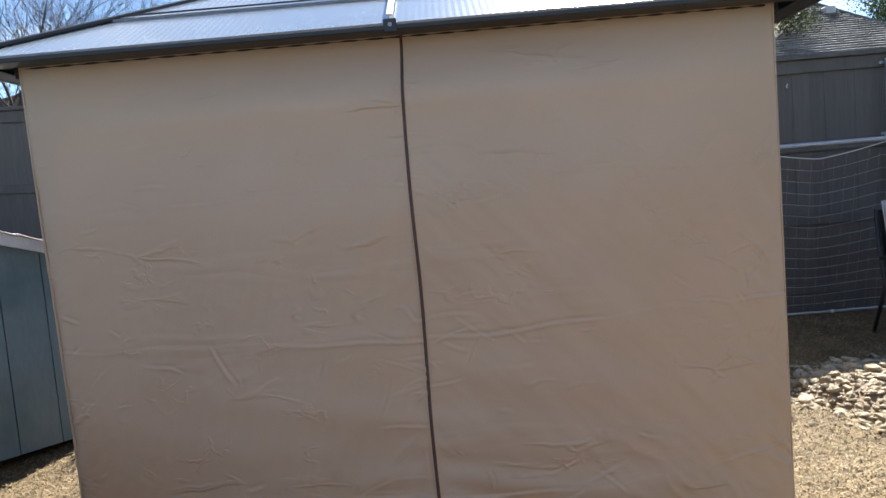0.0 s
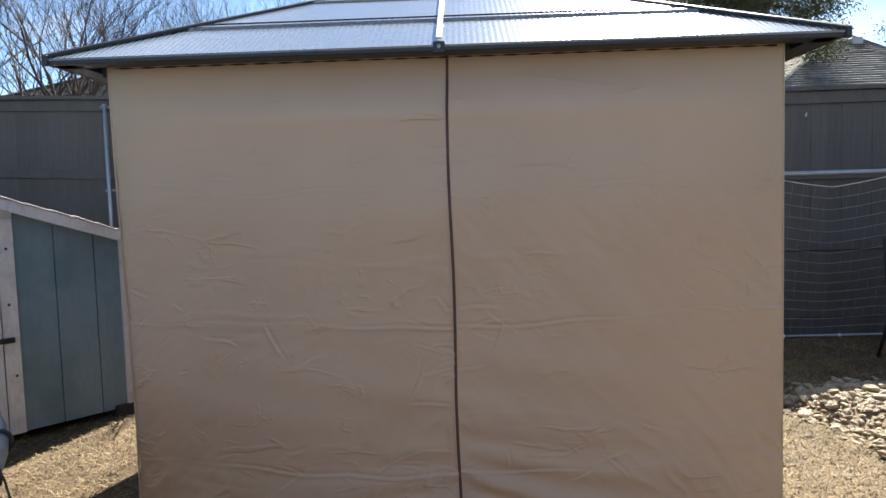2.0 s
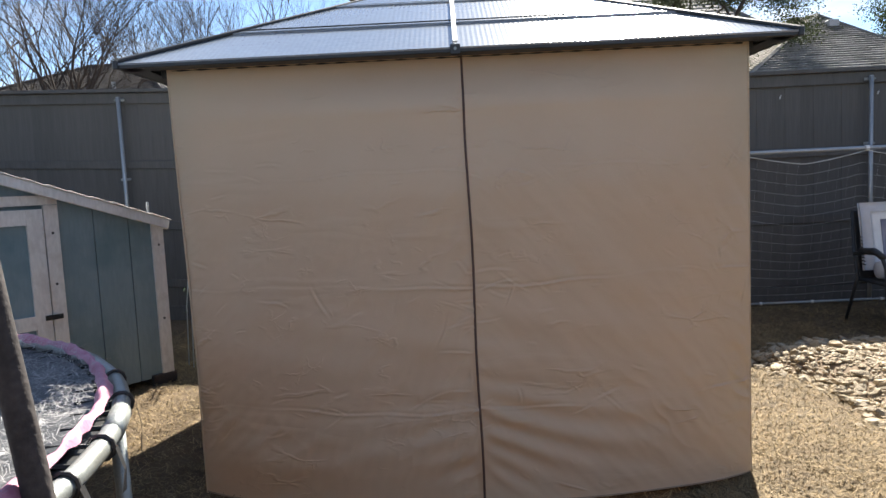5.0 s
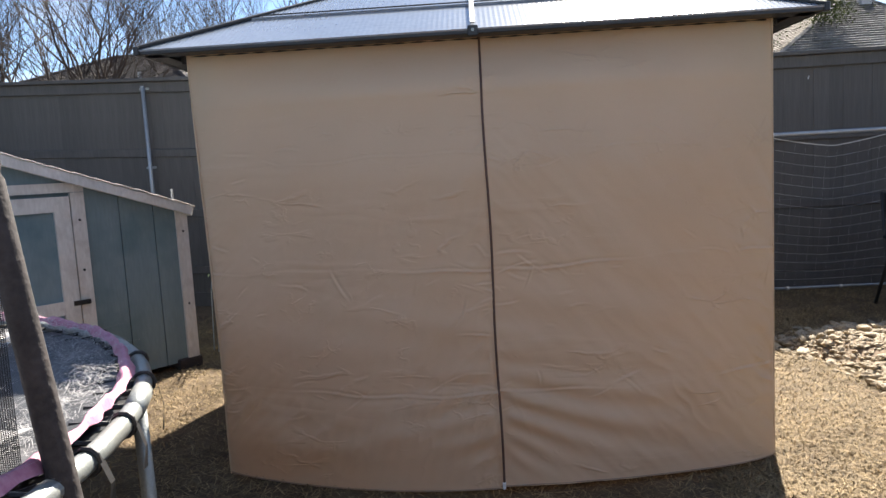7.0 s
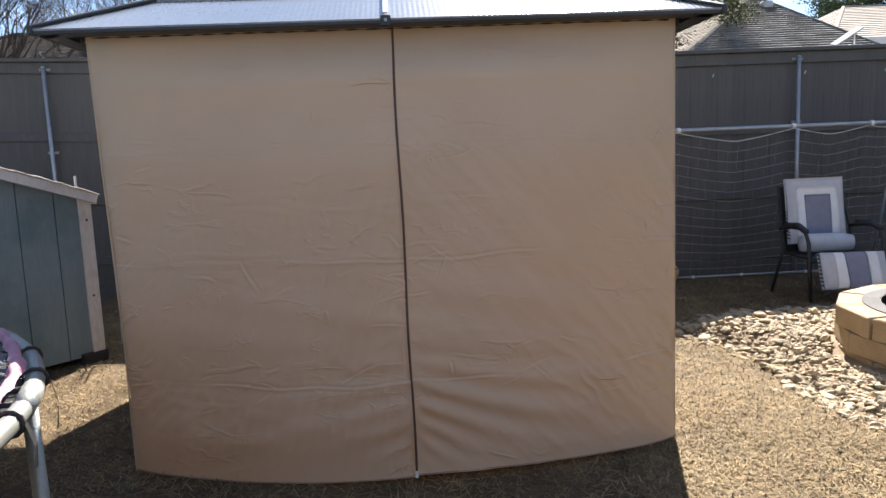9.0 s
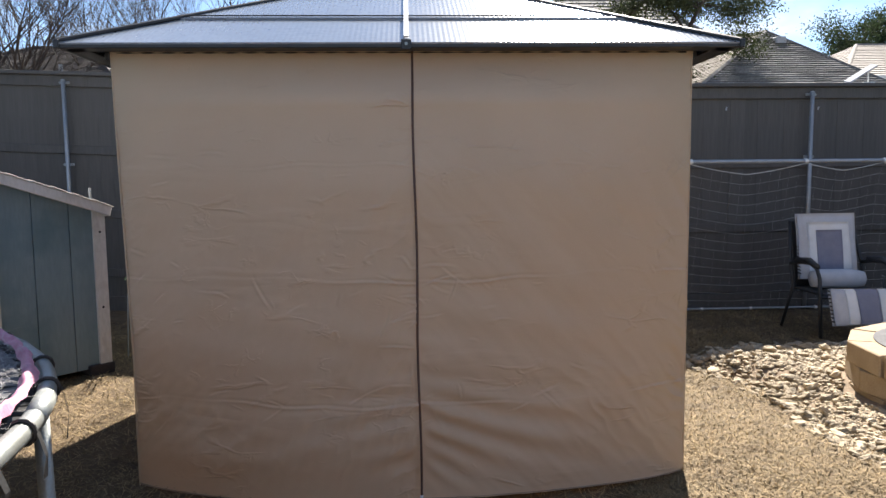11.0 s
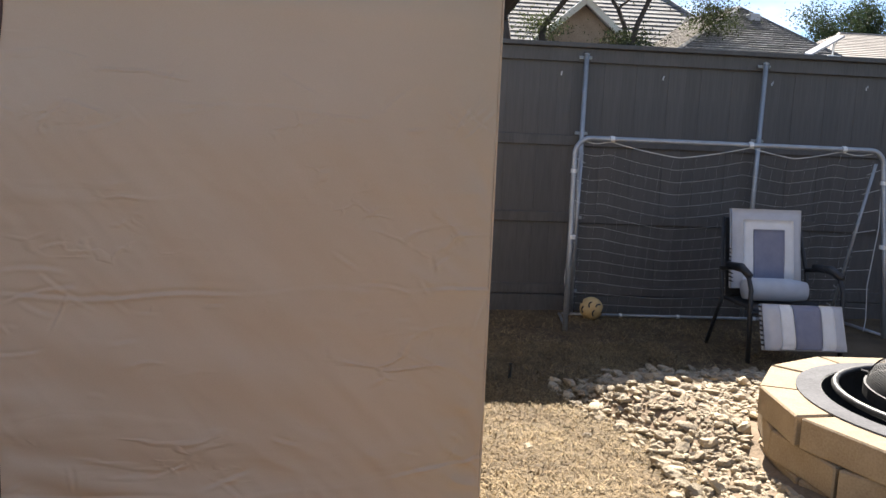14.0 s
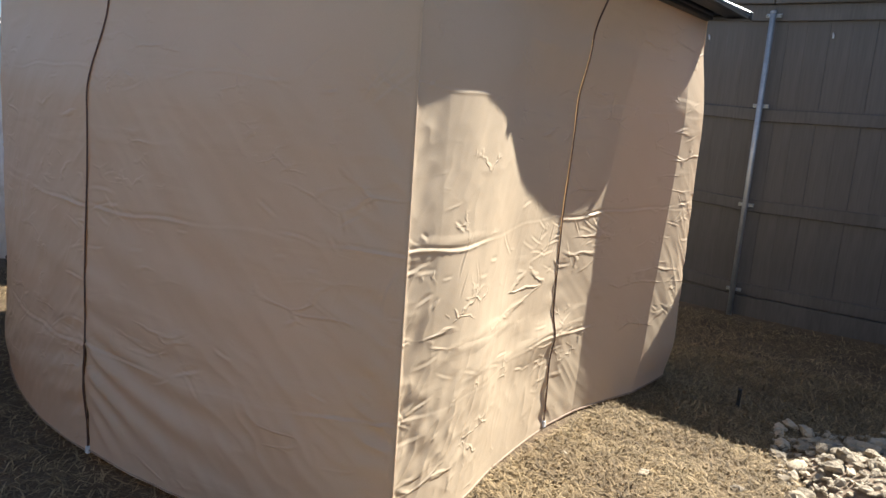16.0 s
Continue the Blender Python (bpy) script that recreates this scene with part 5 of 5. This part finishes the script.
def grow(rng, p, d, length, rad, level, limbs, twigs, tips, spread, rise_by, shrink=0.72, top=9, start=1):
    """A limb of a few bent pieces, with side limbs; thin wood goes to twigs."""
    k = 4 if level else 5
    first = start if level == top else 1
    q = p.copy()
    for i in range(k):
        bend = 0.20 if spread < 0.55 else 0.13
        d = (d + Vector((rng.gauss(0, bend), rng.gauss(0, bend), rng.gauss(0, 0.08) + rise_by * 0.10))).normalized()
        nxt = q + d * length / k
        r0, r1 = rad * (1 - 0.45 * i / k), rad * (1 - 0.45 * (i + 1) / k)
        (limbs if level == top else twigs).append((q, nxt, r0, r1))
        q = nxt
        if level > 0 and i >= first:
            for _ in range(2 if rng.random() < 0.45 else 1):
                ax = Vector((rng.gauss(0, 1), rng.gauss(0, 1), rng.gauss(0, 0.5)))
                side = (ax - d * ax.dot(d)).normalized()
                nd = (d * math.cos(spread) + side * math.sin(spread) + Vector((0, 0, rise_by * 0.35))).normalized()
                grow(rng, q.copy(), nd, length * shrink * rng.uniform(0.75, 1.1), r1 * 0.62, level - 1, limbs, twigs, tips, spread, rise_by, shrink, top, start)
    tips.append(q)


def tree(name, label, seed, base, stems, length, rad, level, spread, rise_by, leaves=0, leaf_mat=None, leaf_size=0.06, cluster=0.3, dirs=None, shrink=0.72, start=1, squeeze_y=None):
    rng = random.Random(seed)
    t = thing(name, label, "tree")
    limbs, twigs, tips, ends = [], [], [], []
    for k in range(stems):
        a = 2 * math.pi * (k + rng.uniform(-0.2, 0.2)) / stems
        d = Vector(dirs[k]) if dirs else Vector((math.cos(a) * 0.35 * (stems > 1), math.sin(a) * 0.35 * (stems > 1), 1))
        grow(rng, Vector(base) + Vector((math.cos(a), math.sin(a), 0)) * (0.15 if stems > 1 else 0), d.normalized(), length, rad, level, limbs, twigs, tips, spread, rise_by, shrink, level, start)
        ends.append(len(limbs))
    if squeeze_y is not None:
        # wood and leaves ahead of this depth are squeezed back, keeping crown shadow off the lawn
        def back(q):
            return Vector((q.x, q.y if q.y > squeeze_y else squeeze_y + (q.y - squeeze_y) * 0.12, q.z))

        limbs, twigs = ([(back(a), back(b), ra, rb) for a, b, ra, rb in w] for w in (limbs, twigs))
        tips = [back(q) for q in tips]
    for first, last in zip([0] + ends, ends):
        stem = limbs[first:last]
        part("trunk", Shape().tube([stem[0][0]] + [b for _, b, _, _ in stem], [stem[0][2]] + [rb for _, _, _, rb in stem], 8), BARK, t, smooth=True)
    part("fine_branchwork", tubes_from(twigs), TWIG, t, kind="stuff")
    if leaves:
        g = np.random.RandomState(seed)
        tp = np.array([tuple(p) for p in tips])
        c = tp[g.randint(0, len(tp), leaves)] + g.normal(0, cluster, (leaves, 3)) * (1, 1, 0.6)
        d1, d2 = g.normal(0, 1, (leaves, 3)), g.normal(0, 1, (leaves, 3))
        d1 /= np.linalg.norm(d1, axis=1)[:, None]
        d2 -= d1 * (d1 * d2).sum(1)[:, None]
        d2 /= np.linalg.norm(d2, axis=1)[:, None]
        sz = g.uniform(0.5, 1.2, (leaves, 1)) * leaf_size
        v = np.stack([c - d1 * sz, c + d2 * sz * 0.4, c + d1 * sz, c - d2 * sz * 0.4], 1).reshape(-1, 3)
        me = bpy.data.meshes.new("crown")
        me.from_pydata(v.tolist(), [], np.arange(leaves * 4).reshape(-1, 4).tolist())
        part("crown", me, leaf_mat, t, kind="stuff")
    return t


tree("bare_tree", "leafless multi-stemmed tree behind the fence", 5, (-8.6, 15.2, 0.3), 7, 3.4, 0.072, 4, 0.50, 0.55)
tree("bare_tree", "leafless multi-stemmed tree behind the fence", 8, (-12.0, 16.0, 0.3), 6, 3.6, 0.072, 4, 0.50, 0.55)
tree("bare_tree", "slender leafless tree behind the fence", 12, (-7.3, 21.5, 0.3), 4, 3.8, 0.08, 4, 0.5, 0.6)
tree("bare_tree", "large leafless tree with arching limbs", 21, (-1.2, 16.0, 0.0), 1, 5.0, 0.20, 4, 0.72, 0.05, start=2, shrink=0.8)
tree("bare_tree", "slender leafless tree behind the fence", 31, (-4.6, 20.0, 0.0), 4, 3.8, 0.08, 4, 0.5, 0.6)
tree("live_oak", "live oak with grey trunks and small dark leaves", 44, (2.9, 13.7, 0.0), 2, 4.1, 0.16, 3, 0.75, 0.0, 24000, LEAF, 0.028, 0.22, [(-0.16, 0.0, 1.0), (0.03, 0.05, 1.0)], start=3, shrink=0.58, squeeze_y=13.3)
tree("live_oak", "live oak with forked trunk and small dark leaves", 47, (3.75, 13.7, 0.0), 3, 3.75, 0.15, 3, 0.85, -0.15, 70000, LEAF, 0.033, 0.24, [(-0.06, 0.0, 1.0), (0.24, 0.02, 1.0), (0.40, -0.06, 1.0)], start=3, shrink=0.68, squeeze_y=13.3)
tree("evergreen_tree", "dense dark evergreen tree beyond the houses", 52, (23.6, 31.5, 0.0), 5, 6.0, 0.18, 4, 0.5, 0.3, 80000, LEAF_DARK, 0.075, 0.36, start=2, shrink=0.5)


# ---- river rocks round the fire pit ----
bed = thing("river_rock_bed", "bed of pale rounded river rocks round the fire pit", "rocks")


def bed_edge(a):
    """Outer radius of the bed by direction from the pit."""
    d = math.degrees(a) % 360
    table = ((0, 1.25), (60, 1.5), (95, 1.72), (120, 1.90), (137, 1.95), (150, 1.42), (165, 1.16), (180, 1.17), (200, 1.28), (220, 1.42), (250, 1.35), (300, 1.2), (360, 1.25))
    for (d0, r0), (d1, r1) in zip(table, table[1:]):
        if d0 <= d <= d1:
            return r0 + (r1 - r0) * (d - d0) / (d1 - d0)
    return 1.2


def mound(x, y):
    """The rocks are heaped up towards the pit."""
    q, a = math.hypot(x - PX, y - PY), math.atan2(y - PY, x - PX)
    return 0.115 * min(1.0, max(0.0, (bed_edge(a) - 0.03 - q) / 0.45)) ** 0.85


k = 72
ring_u, ring_v = np.meshgrid(np.linspace(0, 2 * math.pi, k + 1), np.linspace(0, 1, 12))
reach = np.array([bed_edge(a) - 0.06 for a in ring_u[0]])[None, :]
q = (PR - 0.03) + (reach - PR + 0.03) * ring_v
sx, sy = PX + q * np.cos(ring_u), PY + q * np.sin(ring_u)
sz = 0.008 * np.sin(1.7 * sx + 0.6) * np.cos(1.3 * sy) + 0.005 * np.sin(4.1 * sx + 2.3 * sy) + 0.006 - 0.012 * (ring_v > 0.95) + np.vectorize(mound)(sx, sy)
part("soil_base", grid_mesh("soil_base", np.stack([sx, sy, sz], -1).reshape(-1, 3), k + 1, 12), DIRT, bed, "dark soil between the rocks")
shapes = []
for k in range(14):
    s = Shape().ball((0, 0, 0), 1.0, 0.55 + 0.35 * r.random(), 0.30 + 0.20 * r.random(), 5, 8)
    s.v = [tuple(Vector(p) * (1 + 0.65 * noise.noise(Vector(p) * 1.4 + Vector((k * 7, 0, 0))) + 0.30 * noise.noise(Vector(p) * 4 + Vector((0, k * 5, 0))))) for p in s.v]
    me = s.mesh("stone", k % 3 == 0)
    me.materials.append(ROCK)
    shapes.append((me, s))
placed, rest, singles = [], Shape(), 0
cells = {}
for trial in range(42000):
    a = r.uniform(0, 2 * math.pi)
    edge = bed_edge(a)
    q = math.sqrt(r.uniform(0.83 ** 2, (edge + 0.12) ** 2))
    if q < PR + 0.03 or (q > edge - 0.10 and r.random() < (q - edge + 0.10) / 0.22):
        continue
    size = r.choice((0.014, 0.019, 0.025, 0.033, 0.042, 0.054)) * r.uniform(0.85, 1.2)
    x, y = PX + q * math.cos(a), PY + q * math.sin(a)
    key = (int(x / 0.1), int(y / 0.1))
    if any((x - px) ** 2 + (y - py) ** 2 < (0.53 * (size + ps)) ** 2 for dx in (-1, 0, 1) for dy in (-1, 0, 1) for px, py, ps in cells.get((key[0] + dx, key[1] + dy), ())):
        continue
    cells.setdefault(key, []).append((x, y, size))
    placed.append((x, y, size))
for x, y, size in placed:
    m = Matrix.Translation((x, y, rise(x, y) + mound(x, y) + size * r.uniform(0.16, 0.42))) @ Euler((r.uniform(-0.4, 0.4), r.uniform(-0.4, 0.4), r.uniform(0, 6.28))).to_matrix().to_4x4() @ Matrix.Scale(size, 4)
    me, s = r.choice(shapes)
    if singles < 290 and x < 2.55 and 3.3 < y < 5.0:
        ob = part("stone", me, ROCK, bed)
        ob.matrix_world = m
        singles += 1
    else:
        rest.add([m @ Vector(p) for p in s.v], s.f)
part("rock_fill", rest, ROCK, bed, smooth=False, kind="stuff")
for x, y, size in ((1.62, 4.03, 0.035), (1.45, 4.55, 0.02), (1.95, 4.2, 0.03), (1.8, 3.6, 0.022), (2.02, 3.4, 0.03), (1.3, 3.95, 0.02)):
    me, s = r.choice(shapes)
    ob = part("stone", me, ROCK)
    ob.matrix_world = Matrix.Translation((x, y, rise(x, y) + size * 0.3)) @ Euler((0.1, 0.1, r.uniform(0, 6))).to_matrix().to_4x4() @ Matrix.Scale(size, 4)
    tagged(ob, "single pale river rock lying in the lawn", "rock", "stray rocks")
